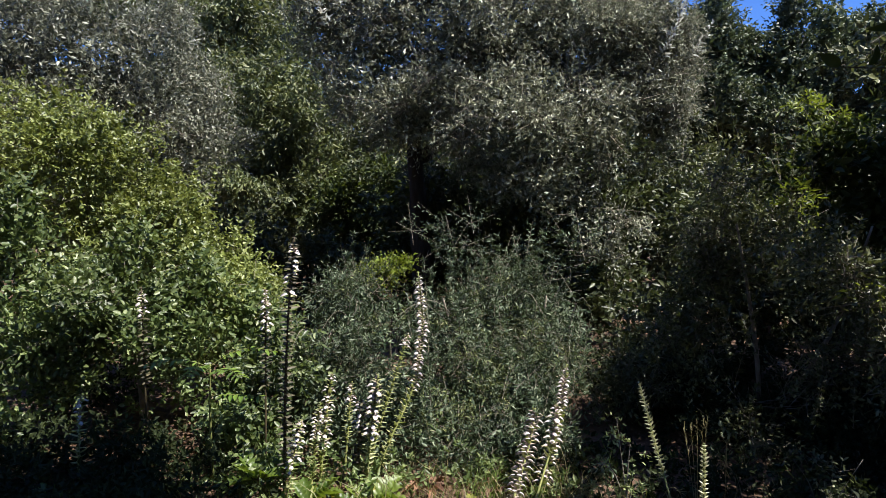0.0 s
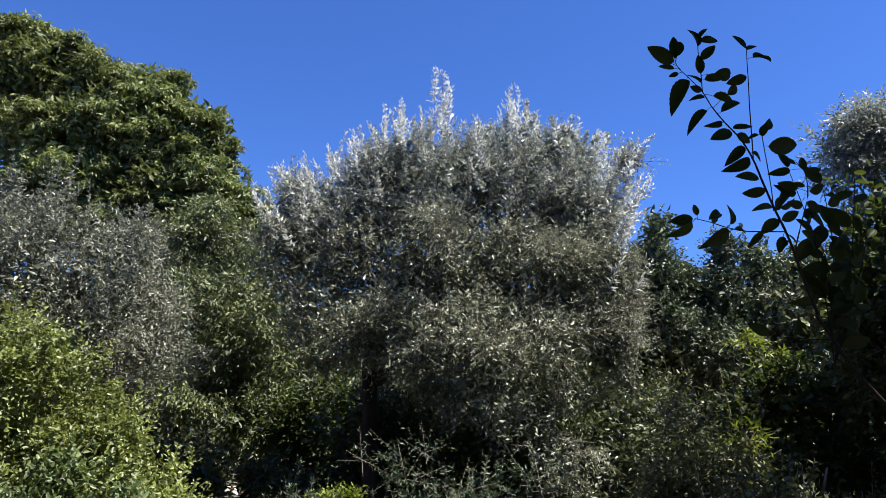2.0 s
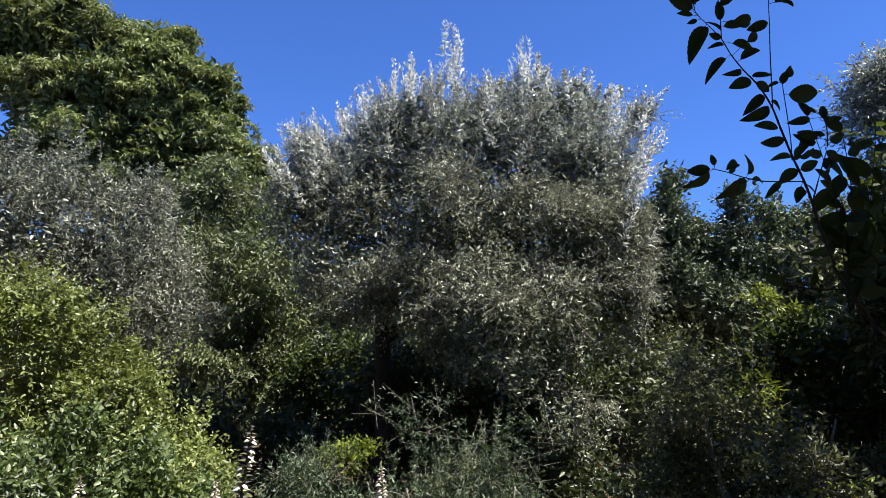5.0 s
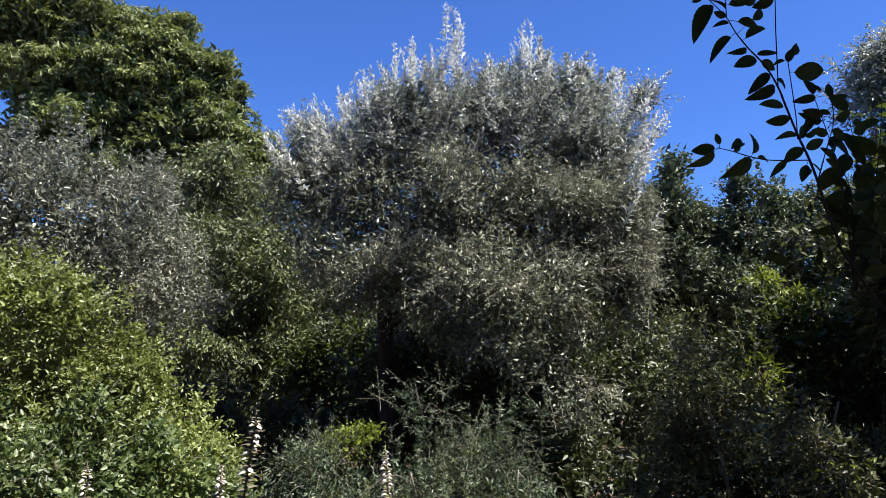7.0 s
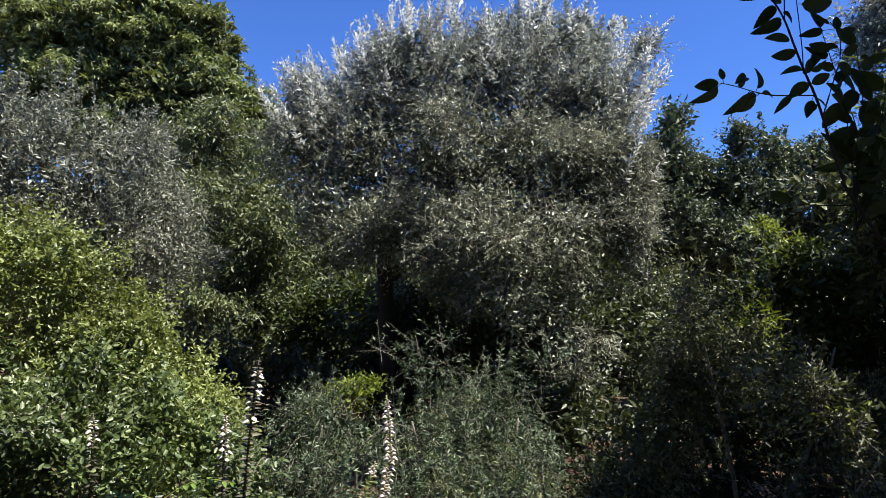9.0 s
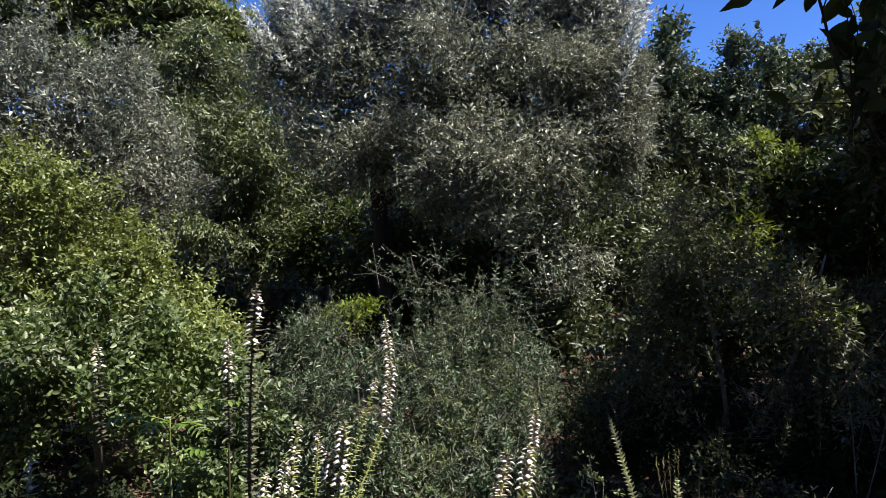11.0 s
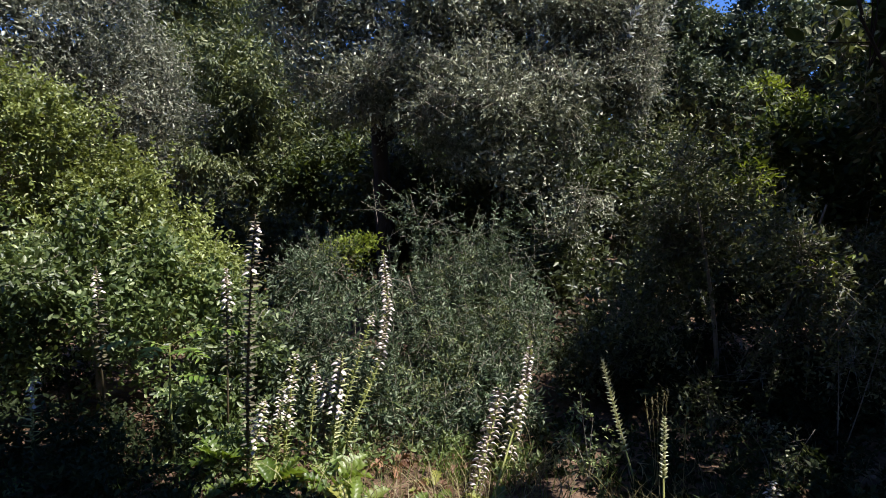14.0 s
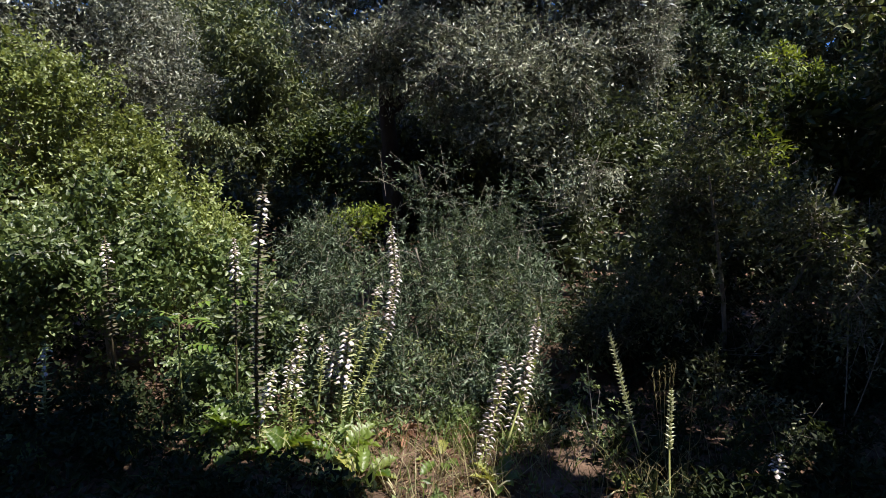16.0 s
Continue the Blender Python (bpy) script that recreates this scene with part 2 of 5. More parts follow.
    w = (lob[:, 3] * lob[:, 4] * lob[:, 5]) ** (2 / 3)
    k = rng.choice(len(lob), twigs, p=w / w.sum())
    d = rng.normal(size=(twigs, 3))
    d[:, 2] = np.where(rng.random(twigs) < umbrella, np.abs(d[:, 2]), d[:, 2])
    d = unit(d)
    r = 1 - depth * rng.random(twigs) ** 1.5
    c, rr = lob[k, :3], lob[k, 3:]
    r = r * (1 + clump * vnoise(c * 3.7 + d * clump_f * rr.mean(axis=1, keepdims=True) * 1.5, seed) + 0.5 * clump * vnoise(c + d * clump_f * 3 * rr.mean(axis=1, keepdims=True), seed + 5))
    p = c + d * rr * r[:, None]
    keep = (vnoise(p * gap_f, seed + 9) + 0.5 * vnoise(p * gap_f * 2.3, seed + 10) > gap) & (p[:, 2] > floor)
    keep &= vnoise(p * np.array([1, 1, 1.3]) * void_f, seed + 12) + 0.6 * vnoise(p * void_f * 2.1, seed + 13) > void
    keep &= vnoise(p * tuft_f, seed + 21) + 0.4 * vnoise(p * tuft_f * 2.2, seed + 22) > tuft   # sprays stand apart from one another
    for hx, hy, hz, hr in holes:   # dark hollows between the boughs, and openings cut for sun flecks
        keep &= np.linalg.norm(p - np.array([hx, hy, hz]), axis=1) + 0.6 * hr * vnoise(p * 4.0, seed + 15) > hr
    p, d = p[keep], d[keep]
    td = unit(out * d + np.array([0, 0, up]) + 0.55 * rng.normal(size=p.shape))
    tl = twig_len * (0.6 + 0.8 * rng.random(len(p)))
    m = per_twig
    if sprigs:
        tufts = sprigs // 6
        kk = np.repeat(rng.choice(len(lob), tufts, p=w / w.sum()), 6)
        sprigs = len(kk)
        sd = rng.normal(size=(tufts, 3))
        sd[:, 2] = np.abs(sd[:, 2]) + sprig_top
        sd = np.repeat(unit(sd), 6, axis=0)
        sp = lob[kk, :3] + sd * lob[kk, 3:] * 0.9 + rng.normal(size=(sprigs, 3)) * 0.09
        sdir = unit(0.35 * sd + np.array([0, 0, 1.0]) + 0.3 * rng.normal(size=sp.shape))
        sl = sprig_len * (0.35 + 0.9 * rng.random(sprigs) ** 2)
        pieces = [(p, td, tl)]
        for s in range(6):
            pieces.append((sp + sdir * sl[:, None] * s / 6, sdir, sl / 6 * 1.05))
        p, td, tl = (np.concatenate([q[i] for q in pieces]) for i in range(3))
    u, v = frame_of(td)
    s = (np.arange(m) + 0.6) / m
    s = np.clip(s[None] + rng.normal(size=(len(p), m)) * 0.04, 0, 1.05)
    base = p[:, None] + td[:, None] * (tl[:, None] * s)[..., None] - np.array([0, 0, droop]) * (s ** 2)[..., None]
    phi = rng.random((len(p), 1)) * 6.28 + np.arange(m)[None] * 2.4 + rng.normal(size=(len(p), m)) * 0.3
    op = np.radians(spread) * (1.1 - 0.5 * s)
    ax = td[:, None] * np.cos(op)[..., None] + (u[:, None] * np.cos(phi)[..., None] + v[:, None] * np.sin(phi)[..., None]) * np.sin(op)[..., None]
    ax = unit(ax + 0.2 * rng.normal(size=ax.shape) - np.array([0, 0, hang])).reshape(-1, 3)
    flat = unit(SUNWARD * flat_up + np.repeat(0.5 * rng.normal(size=(len(p), 3)), m, axis=0) + 0.22 * rng.normal(size=ax.shape))   # a spray turns as one
    size = 0.65 + 0.55 * rng.random(len(ax))
    V, F = blades(base.reshape(-1, 3), ax, flat, leaf[0] * size, leaf[1] * size * (0.85 + 0.3 * rng.random(len(ax))), rng, oval=oval)
    ni = int(twigs * inner)
    if ni:   # shaded leaves deep inside the crown
        wk = (core[:, 3] * core[:, 4] * core[:, 5]) ** (2 / 3)
        ki = rng.choice(len(core), ni, p=wk / wk.sum())
        ip = core[ki, :3] + unit(rng.normal(size=(ni, 3))) * core[ki, 3:] * rng.random((ni, 1)) ** 0.4
        for hx, hy, hz, hr in holes:
            ip = ip[np.linalg.norm(ip - np.array([hx, hy, hz]), axis=1) > hr * 1.15]
        ip = np.repeat(ip[ip[:, 2] > floor + 0.05], 4, axis=0)
        ip = ip + rng.normal(size=ip.shape) * 0.06
        z = inner_scale * (0.8 + 0.4 * rng.random(len(ip)))
        v2, f2 = blades(ip, unit(rng.normal(size=ip.shape)), unit(rng.normal(size=ip.shape)), leaf[0] * z, max(leaf[1], leaf[0] * 0.4) * z, rng, oval=oval)
        V, F = merge([(V, F), (v2, f2)])
    few = rng.random(len(p)) < stick_share
    if few.any():
        S = sticks(p[few] - td[few] * tl[few, None] * 0.5, p[few] + td[few] * tl[few, None] * 0.95, stick_r, stick_r * 0.4)
    else:
        S = None
    return (V, F), S


def plant(name, label, category, at, limbs, crowns, bark, group="", kind="", limb_name="trunk"):
    """A tree or shrub: limbs = [(points, radii)], crowns = [(material, arguments of foliage)]. All in world metres."""
    t = thing(name, label, category, at, group, kind)
    o = np.array(at)
    for i, (pts, radii) in enumerate(limbs):
        v, f = tube(np.array(pts) - o, radii, 9 if i == 0 else 6, 0.25, i)
        link_mesh(limb_name if i == 0 else "limb", v, f, bark, t, smooth=True)
    for mat, args in crowns:
        (v, f), s = foliage(**args)
        tagged(link_mesh("crown", v - o, f, mat, t, smooth=True), kind="stuff")
        if s is not None:
            tagged(link_mesh("twig", s[0] - o, s[1], TWIG, t), kind="stuff")
    return t


# ---- ground ----
def ground_height(x, y):
    p = np.stack([x, y, x * 0], -1)
    near = np.exp(-((x ** 2 + (y - 4) ** 2) / 60))
    return (0.05 * vnoise(p * 0.9, 3) + 0.025 * vnoise(p * 3.1, 4)) * near


rings = np.concatenate([np.linspace(0, 9, 70), np.geomspace(9.5, 3000, 30)])
angs = np.linspace(0, 2 * np.pi, 120, endpoint=False)
gx, gy = rings[:, None] * np.sin(angs), rings[:, None] * np.cos(angs) + 3.0
gv = np.stack([gx, gy, ground_height(gx, gy)], -1).reshape(-1, 3)
gi = np.arange(len(rings) - 1)[:, None] * 120
gk = np.arange(120)[None]
gk2 = (gk + 1) % 120
gf = np.stack([gi + gk, gi + gk2, gi + 120 + gk2, gi + 120 + gk], -1).reshape(-1, 4)
tagged(link_mesh("ground", gv, gf[:, ::-1], SOIL, smooth=True), "brown soil with dry leaf litter under the shrubs", "ground", kind="structure")

# ---- trees at the back ----
plant("broadleaf_tree", "tall broadleaf tree with dense green foliage behind the olives", "tree", (-5.8, 14.0, 0),
      [([(-5.8, 14, -0.1), (-5.7, 13.9, 2.5), (-5.4, 13.7, 5.0), (-5.2, 13.6, 7.0)], [0.32, 0.26, 0.18, 0.06]),
       ([(-5.7, 13.9, 2.5), (-4.4, 13.6, 4.2), (-3.6, 13.4, 5.4)], [0.16, 0.11, 0.05]),
       ([(-5.7, 13.9, 2.6), (-7.4, 13.3, 4.5), (-8.2, 12.6, 6.0)], [0.16, 0.11, 0.05])],
      [(BROAD, dict(lobes=[(-7.81, 13.0, 8.45, 1.3, 0.95, 0.95), (-6.49, 13.0, 7.95, 1.1, 0.9, 0.89), (-5.44, 13.0, 7.9, 1.0, 0.85, 0.83), (-4.85, 13.0, 7.4, 0.83, 0.75, 0.71), (-4.08, 13.0, 7.2, 0.55, 0.6, 0.62), (-3.78, 13.0, 6.85, 0.35, 0.35, 0.41), (-4.25, 13.0, 6.35, 1.0, 0.8, 0.81),
                           (-3.4, 13.0, 5.5, 0.8, 0.65, 0.6), (-2.95, 13.0, 5.4, 0.46, 0.4, 0.4), (-5.39, 13.1, 6.4, 1.6, 0.94, 1.04), (-7.0, 13.0, 6.7, 1.7, 1.1, 1.25), (-7.38, 13.0, 5.5, 1.7, 0.9, 1.0), (-5.79, 13.0, 5.1, 1.8, 0.8, 0.9), (-4.35, 13.0, 5.0, 1.35, 0.8, 0.9), (-3.3, 13.0, 4.5, 1.0, 0.72, 0.79),
                           (-9.09, 13.0, 8.0, 1.28, 1.1, 1.4), (-4.35, 13.0, 3.95, 1.65, 0.9, 1.0), (-7.18, 13.0, 8.85, 0.72, 0.5, 0.48), (-8.26, 13.0, 9.2, 0.84, 0.56, 0.6), (-6.2, 12.6, 7.2, 1.2, 0.7, 0.8), (-4.9, 12.7, 5.85, 0.9, 0.6, 0.6), (-6.6, 12.5, 6.0, 1.2, 0.7, 0.7), (-3.9, 12.7, 5.9, 0.7, 0.6, 0.6)],
                    twigs=26000, inner=0.34, inner_scale=1.7, tuft=-0.25, tuft_f=3.0, per_twig=9, leaf=(0.112, 0.037), void_f=2.0, void=-0.45, hang=0.55, umbrella=0.75, spread=85, flat_up=1.0, seed=11, twig_len=0.1, depth=0.45, clump=0.12, clump_f=0.9, gap=-0.8, gap_f=0.7, out=0.5, up=0.5, droop=0.05, subs=13, sub_r=0.4, stick_share=0.05, stick_r=0.006))], BARK)

plant("understorey_tree", "dark green understorey tree between the two olives", "tree", (-1.6, 9.3, 0),
      [([(-1.6, 9.3, -0.1), (-1.7, 9.6, 1.0), (-1.9, 9.8, 2.2)], [0.09, 0.07, 0.03]), ([(-1.65, 9.25, 0.6), (-0.9, 9.6, 1.4), (-0.6, 9.8, 1.9)], [0.05, 0.03, 0.01])],
      [(UNDER, dict(lobes=[(-2.5, 9.8, 3.0, 1.0, 0.9, 1.0), (-1.6, 9.6, 2.2, 1.0, 0.8, 0.9), (-0.7, 9.7, 2.1, 0.8, 0.7, 0.8), (-2.0, 9.4, 1.2, 1.0, 0.7, 0.7), (-2.8, 9.6, 1.9, 1.0, 0.8, 0.9), (-2.9, 10.4, 4.1, 1.0, 0.9, 0.9)],
                   twigs=12000, per_twig=8, leaf=(0.085, 0.032), hang=0.4, void=0.12, void_f=2.6, subs=12, seed=21, twig_len=0.28, clump=0.3, gap=-0.3, gap_f=1.4, out=0.6, up=0.0, droop=0.1, stick_share=0.05))], BARK)

plant("olive_tree", "silvery olive tree with drooping grey-green foliage", "tree", (-3.7, 7.6, 0),
      [([(-3.7, 7.6, -0.1), (-3.6, 7.5, 1.2), (-3.7, 7.3, 2.4), (-3.9, 7.0, 3.2)], [0.14, 0.11, 0.07, 0.03]), ([(-3.6, 7.5, 1.3), (-3.1, 7.3, 2.2), (-2.9, 7.2, 3.0)], [0.08, 0.05, 0.02])],
      [(OLIVE_PALE, dict(lobes=[(-3.9, 6.6, 3.05, 0.95, 0.8, 0.95), (-3.1, 7.1, 2.9, 0.75, 0.8, 0.9), (-2.75, 7.2, 2.2, 0.6, 0.7, 0.9), (-3.5, 6.9, 2.1, 0.9, 0.8, 0.9), (-4.5, 6.4, 2.6, 0.8, 0.8, 1.1)],
                         twigs=15500, per_twig=11, leaf=(0.043, 0.014), flat_up=0.35, tuft=-0.1, tuft_f=6.0, inner=0.25, inner_scale=1.5, subs=10, sub_r=0.4, seed=31, twig_len=0.26, clump=0.22, gap=-0.5, gap_f=1.6, out=0.6, up=0.35, droop=0.08, sprigs=260, sprig_len=0.4, stick_share=0.2))], BARK)

# ---- the big olive ----
def shoots(peaks, seed, leaf=(0.068, 0.021)):
    """Young upright shoots that stand out of a crown: peaks = (x, y, z of the tip, spread, number, lean sideways)."""
    r = np.random.default_rng(seed)
    base, axis, length, rods = [], [], [], []
    for x, y, z, spread, count, lean in peaks:
        for i in range(count):
            off = 0.0 if i == 0 else r.normal() * spread
            tip = np.array([x + off, y + r.normal() * 0.22, z - (0 if i == 0 else abs(off) * 0.9 + abs(r.normal()) * 0.16)])
            ln = r.uniform(0.35, 0.75)
            d = unit(np.array([lean + 0.5 * off + r.normal() * 0.1, r.normal() * 0.12, 1.0]))
            low = tip - d * ln
            rods.append((low, tip))
            k = int(ln / 0.0085)
            u = (np.arange(k) + r.random(k)) / k
            a = np.arange(k) * 2.4 + r.random(k)
            e1, e2 = frame_of(d)
            bow = (e1 * r.normal() + e2 * r.normal()) * 0.05
            open_ = np.radians(58) * (1.05 - 0.65 * u)
            axis.append(d * np.cos(open_)[:, None] + (e1 * np.cos(a)[:, None] + e2 * np.sin(a)[:, None]) * np.sin(open_)[:, None] + 0.2 * r.normal(size=(k, 3)))
            base.append(low + d * (ln * u)[:, None] + bow * np.sin(np.pi * u)[:, None] + 0.012 * r.normal(size=(k, 3)))
            length.append(leaf[0] * (1.1 - 0.5 * u) * (0.75 + 0.5 * r.random(k)))
    base, axis, length = np.concatenate(base), unit(np.concatenate(axis)), np.concatenate(length)
    flat = unit(SUNWARD * 0.7 + 0.6 * r.normal(size=axis.shape))
    a, b = np.array([p for p, _ in rods]), np.array([q for _, q in rods])
    return blades(base, axis, flat, length, length * leaf[1] / leaf[0] * 1.15, r), sticks(a, b, 0.004, 0.0015)


PEAKS = [(0.39, 7.0, 5.62, 0.06, 5, 0.0), (0.47, 7.0, 5.3, 0.15, 9, 0.1), (1.23, 7.0, 5.3, 0.17, 14, 0.0), (1.53, 7.0, 5.14, 0.17, 14, 0.1), (1.1, 6.9, 5.05, 0.2, 12, 0.0), (2.06, 7.0, 5.15, 0.12, 9, 0.25), (1.86, 7.0, 4.98, 0.14, 10, 0.15),
         (-0.19, 7.0, 5.02, 0.1, 9, -0.15), (-0.05, 7.0, 5.08, 0.1, 8, -0.1), (-0.66, 7.0, 4.68, 0.14, 12, -0.3), (-0.38, 7.0, 4.84, 0.12, 9, -0.2), (0.83, 7.0, 4.98, 0.2, 12, 0.0), (0.14, 7.0, 4.98, 0.16, 10, 0.0)]
EDGE = [(2.62, 6.9, 4.74, 0.1, 12, 0.5), (2.46, 6.9, 4.62, 0.16, 12, 0.35), (2.58, 6.8, 4.25, 0.12, 13, 0.6), (2.38, 6.7, 3.85, 0.12, 12, 0.6), (2.25, 6.6, 3.45, 0.12, 10, 0.5), (-1.38, 6.9, 4.34, 0.12, 12, -0.35), (-1.1, 6.9, 4.36, 0.13, 12, -0.25), (-1.5, 6.8, 3.95, 0.12, 10, -0.5),
        (-0.85, 7.0, 4.5, 0.15, 10, -0.2), (1.05, 6.9, 5.0, 0.15, 10, 0.1), (2.25, 6.9, 4.8, 0.15, 12, 0.2)]
old_olive = plant("olive_tree", "large old olive tree with grey-green crown and dark forked trunk", "tree", (-0.2, 7.6, 0),
      [([(-0.2, 7.6, -0.1), (-0.24, 7.55, 0.6), (-0.27, 7.5, 1.2), (-0.33, 7.5, 2.2), (-0.3, 7.4, 3.2)], [0.17, 0.13, 0.1, 0.08, 0.03]),
       ([(-0.32, 7.5, 1.9), (0.1, 7.6, 2.3), (0.6, 7.6, 2.6), (1.0, 7.4, 3.1), (1.3, 7.2, 3.9)], [0.09, 0.08, 0.07, 0.05, 0.03]),
       ([(0.45, 7.6, 2.5), (0.55, 7.4, 3.2), (0.5, 7.3, 4.2)], [0.06, 0.05, 0.02]),
       ([(1.0, 7.4, 3.1), (1.8, 7.0, 3.4), (2.3, 6.8, 4.1)], [0.06, 0.04, 0.015])],
      [(OLIVE, dict(lobes=[(-1.23, 6.8, 3.2, 0.46, 0.46, 0.52), (-0.55, 6.75, 3.2, 0.5, 0.4, 0.45), (0.53, 6.7, 3.23, 1.12, 0.7, 0.78), (1.47, 6.6, 3.12, 0.77, 0.65, 0.71), (1.98, 6.5, 2.93, 0.47, 0.45, 0.58), (2.05, 6.6, 3.3, 0.32, 0.3, 0.42), (-0.32, 6.95, 2.42, 0.4, 0.3, 0.36), (-0.85, 6.7, 2.62, 0.58, 0.44, 0.46), (-0.11, 6.50, 2.56, 0.65, 0.4, 0.41), (-0.28, 6.6, 2.28, 0.32, 0.25, 0.26), (0.72, 6.20, 2.40, 0.74, 0.53, 0.57), (1.46, 6.10, 2.19, 0.61, 0.52, 0.56),
                           (1.03, 6.10, 1.67, 0.59, 0.46, 0.48), (1.55, 6.2, 1.35, 0.48, 0.45, 0.45), (0.74, 6.00, 2.07, 0.44, 0.37, 0.38), (1.95, 6.3, 2.28, 0.39, 0.38, 0.44), (0.53, 6.10, 1.50, 0.26, 0.28, 0.32), (0.08, 6.40, 2.17, 0.35, 0.25, 0.22), (-0.59, 6.6, 2.18, 0.34, 0.27, 0.25), (1.2, 7.5, 3.0, 1.0, 0.5, 0.9), (0.0, 7.7, 3.1, 1.0, 0.4, 0.8), (-0.8, 7.3, 3.1, 0.6, 0.4, 0.55), (2.0, 7.4, 2.9, 0.6, 0.45, 0.8), (0.8, 7.9, 1.9, 0.9, 0.3, 0.7)],
                    holes=[(-0.02, 6.9, 1.5, 0.42), (0.25, 6.6, 1.5, 0.26), (1.79, 6.1, 1.9, 0.32), (1.85, 6.1, 1.5, 0.36), (0.55, 6.0, 1.3, 0.3), (1.18, 5.95, 1.3, 0.26), (1.45, 6.0, 1.72, 0.2), (0.88, 6.0, 1.98, 0.18), (1.08, 6.5, 2.85, 0.16), (0.15, 6.3, 3.0, 0.16), (0.65, 6.1, 3.35, 0.18)], twigs=29000, inner=0.34, inner_scale=1.6, per_twig=12, leaf=(0.041, 0.0145), flat_up=0.45, void=0.0, void_f=2.7, tuft=-0.1, tuft_f=6.0, subs=11, sub_r=0.4, seed=41, twig_len=0.27, depth=0.75, clump=0.2, gap=-0.6, gap_f=1.5, out=0.55, up=0.2, droop=0.09, stick_share=0.35, stick_r=0.0035)),
       # Upper lobes take the lighter leaf, so the top looks sunlit by colour
       (SILVER_LIT, dict(lobes=[(0.42, 7.1, 4.05, 0.9, 0.75, 0.77), (1.4, 7.1, 4.1, 0.9, 0.75, 0.82), (-0.47, 7.1, 3.82, 0.7, 0.65, 0.68), (1.88, 6.8, 3.85, 0.44, 0.5, 0.52), (-1.16, 6.9, 3.88, 0.28, 0.3, 0.32), (-0.95, 6.9, 3.6, 0.42, 0.4, 0.42), (2.05, 6.6, 3.65, 0.25, 0.3, 0.4), (2.5, 6.8, 4.45, 0.14, 0.15, 0.14), (1.1, 7.0, 4.58, 0.55, 0.4, 0.39), (-0.1, 7.0, 4.32, 0.45, 0.38, 0.38), (1.83, 6.9, 4.5, 0.39, 0.38, 0.39)],
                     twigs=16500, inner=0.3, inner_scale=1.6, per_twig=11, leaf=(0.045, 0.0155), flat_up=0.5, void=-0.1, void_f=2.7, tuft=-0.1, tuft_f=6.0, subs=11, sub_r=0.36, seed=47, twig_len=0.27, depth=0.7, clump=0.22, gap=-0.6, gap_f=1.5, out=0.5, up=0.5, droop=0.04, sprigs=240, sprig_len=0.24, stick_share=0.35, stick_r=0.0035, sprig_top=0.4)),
       (OLIVE, dict(lobes=[(2.07, 6.3, 3.0, 0.28, 0.28, 0.5), (2.1, 6.2, 2.5, 0.28, 0.25, 0.38), (1.78, 6.25, 2.85, 0.3, 0.22, 0.45), (1.5, 6.2, 3.15, 0.26, 0.2, 0.3)],
                     twigs=3600, inner=0.1, inner_scale=1.2, per_twig=11, leaf=(0.04, 0.0125), flat_up=0.85, void=-0.3, void_f=3.0, tuft=-0.15, tuft_f=7.0, subs=8, sub_r=0.36, seed=48, twig_len=0.22, depth=0.6, clump=0.25, gap=-0.7, gap_f=1.8, out=0.5, up=0.3, droop=0.06, stick_share=0.4, stick_r=0.003))], BARK)
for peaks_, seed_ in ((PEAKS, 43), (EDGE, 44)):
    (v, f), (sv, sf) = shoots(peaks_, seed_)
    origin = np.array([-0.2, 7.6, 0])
    tagged(link_mesh("crown", v - origin, f, YOUNG_LIT, old_olive, smooth=True), kind="stuff")
    tagged(link_mesh("twig", sv - origin, sf, TWIG, old_olive), kind="stuff")

# ---- right back ----
plant("holm_oak", "slender holm oaks with dark bluish foliage in the distance", "tree", (4.3, 9.6, 0),
      [([(4.3, 9.6, -0.1), (4.2, 9.5, 2.0), (4.0, 9.4, 4.0)], [0.12, 0.09, 0.02])],
      [(OAK, dict(lobes=[(3.71, 9.0, 4.3, 0.26, 0.27, 0.31), (3.62, 9.0, 3.88, 0.34, 0.32, 0.32), (3.65, 9.0, 3.45, 0.58, 0.46, 0.48), (4.04, 9.0, 3.58, 0.22, 0.24, 0.26), (4.16, 9.1, 3.22, 0.26, 0.24, 0.28), (4.68, 9.0, 4.02, 0.18, 0.2, 0.29), (4.59, 9.0, 3.4, 0.46, 0.39, 0.4), (5.15, 9.0, 3.8, 0.28, 0.3, 0.34), (5.16, 9.0, 3.15, 0.57, 0.46, 0.48), (3.59, 9.0, 2.8, 0.8, 0.53, 0.56), (4.56, 9.0, 2.65, 0.8, 0.53, 0.56),
                         (5.68, 9.0, 3.55, 0.55, 0.53, 0.57), (6.26, 9.0, 3.4, 0.73, 0.67, 0.73), (3.1, 9.4, 2.9, 0.42, 0.4, 0.5), (5.3, 9.3, 2.4, 0.9, 0.4, 0.8), (6.4, 9.3, 2.6, 0.9, 0.4, 0.9), (4.1, 9.5, 2.2, 0.9, 0.4, 0.8)],
                  twigs=10500, inner=0.5, inner_scale=1.9, per_twig=8, flat_up=0.5, leaf=(0.056, 0.03), void=-0.8, tuft=-0.2, tuft_f=5.0, subs=10, seed=51, twig_len=0.2, clump=0.2, gap=-1.0, gap_f=1.6, out=0.6, up=0.35, droop=0.02, sprigs=60, sprig_len=0.35, stick_share=0.1))], BARK)

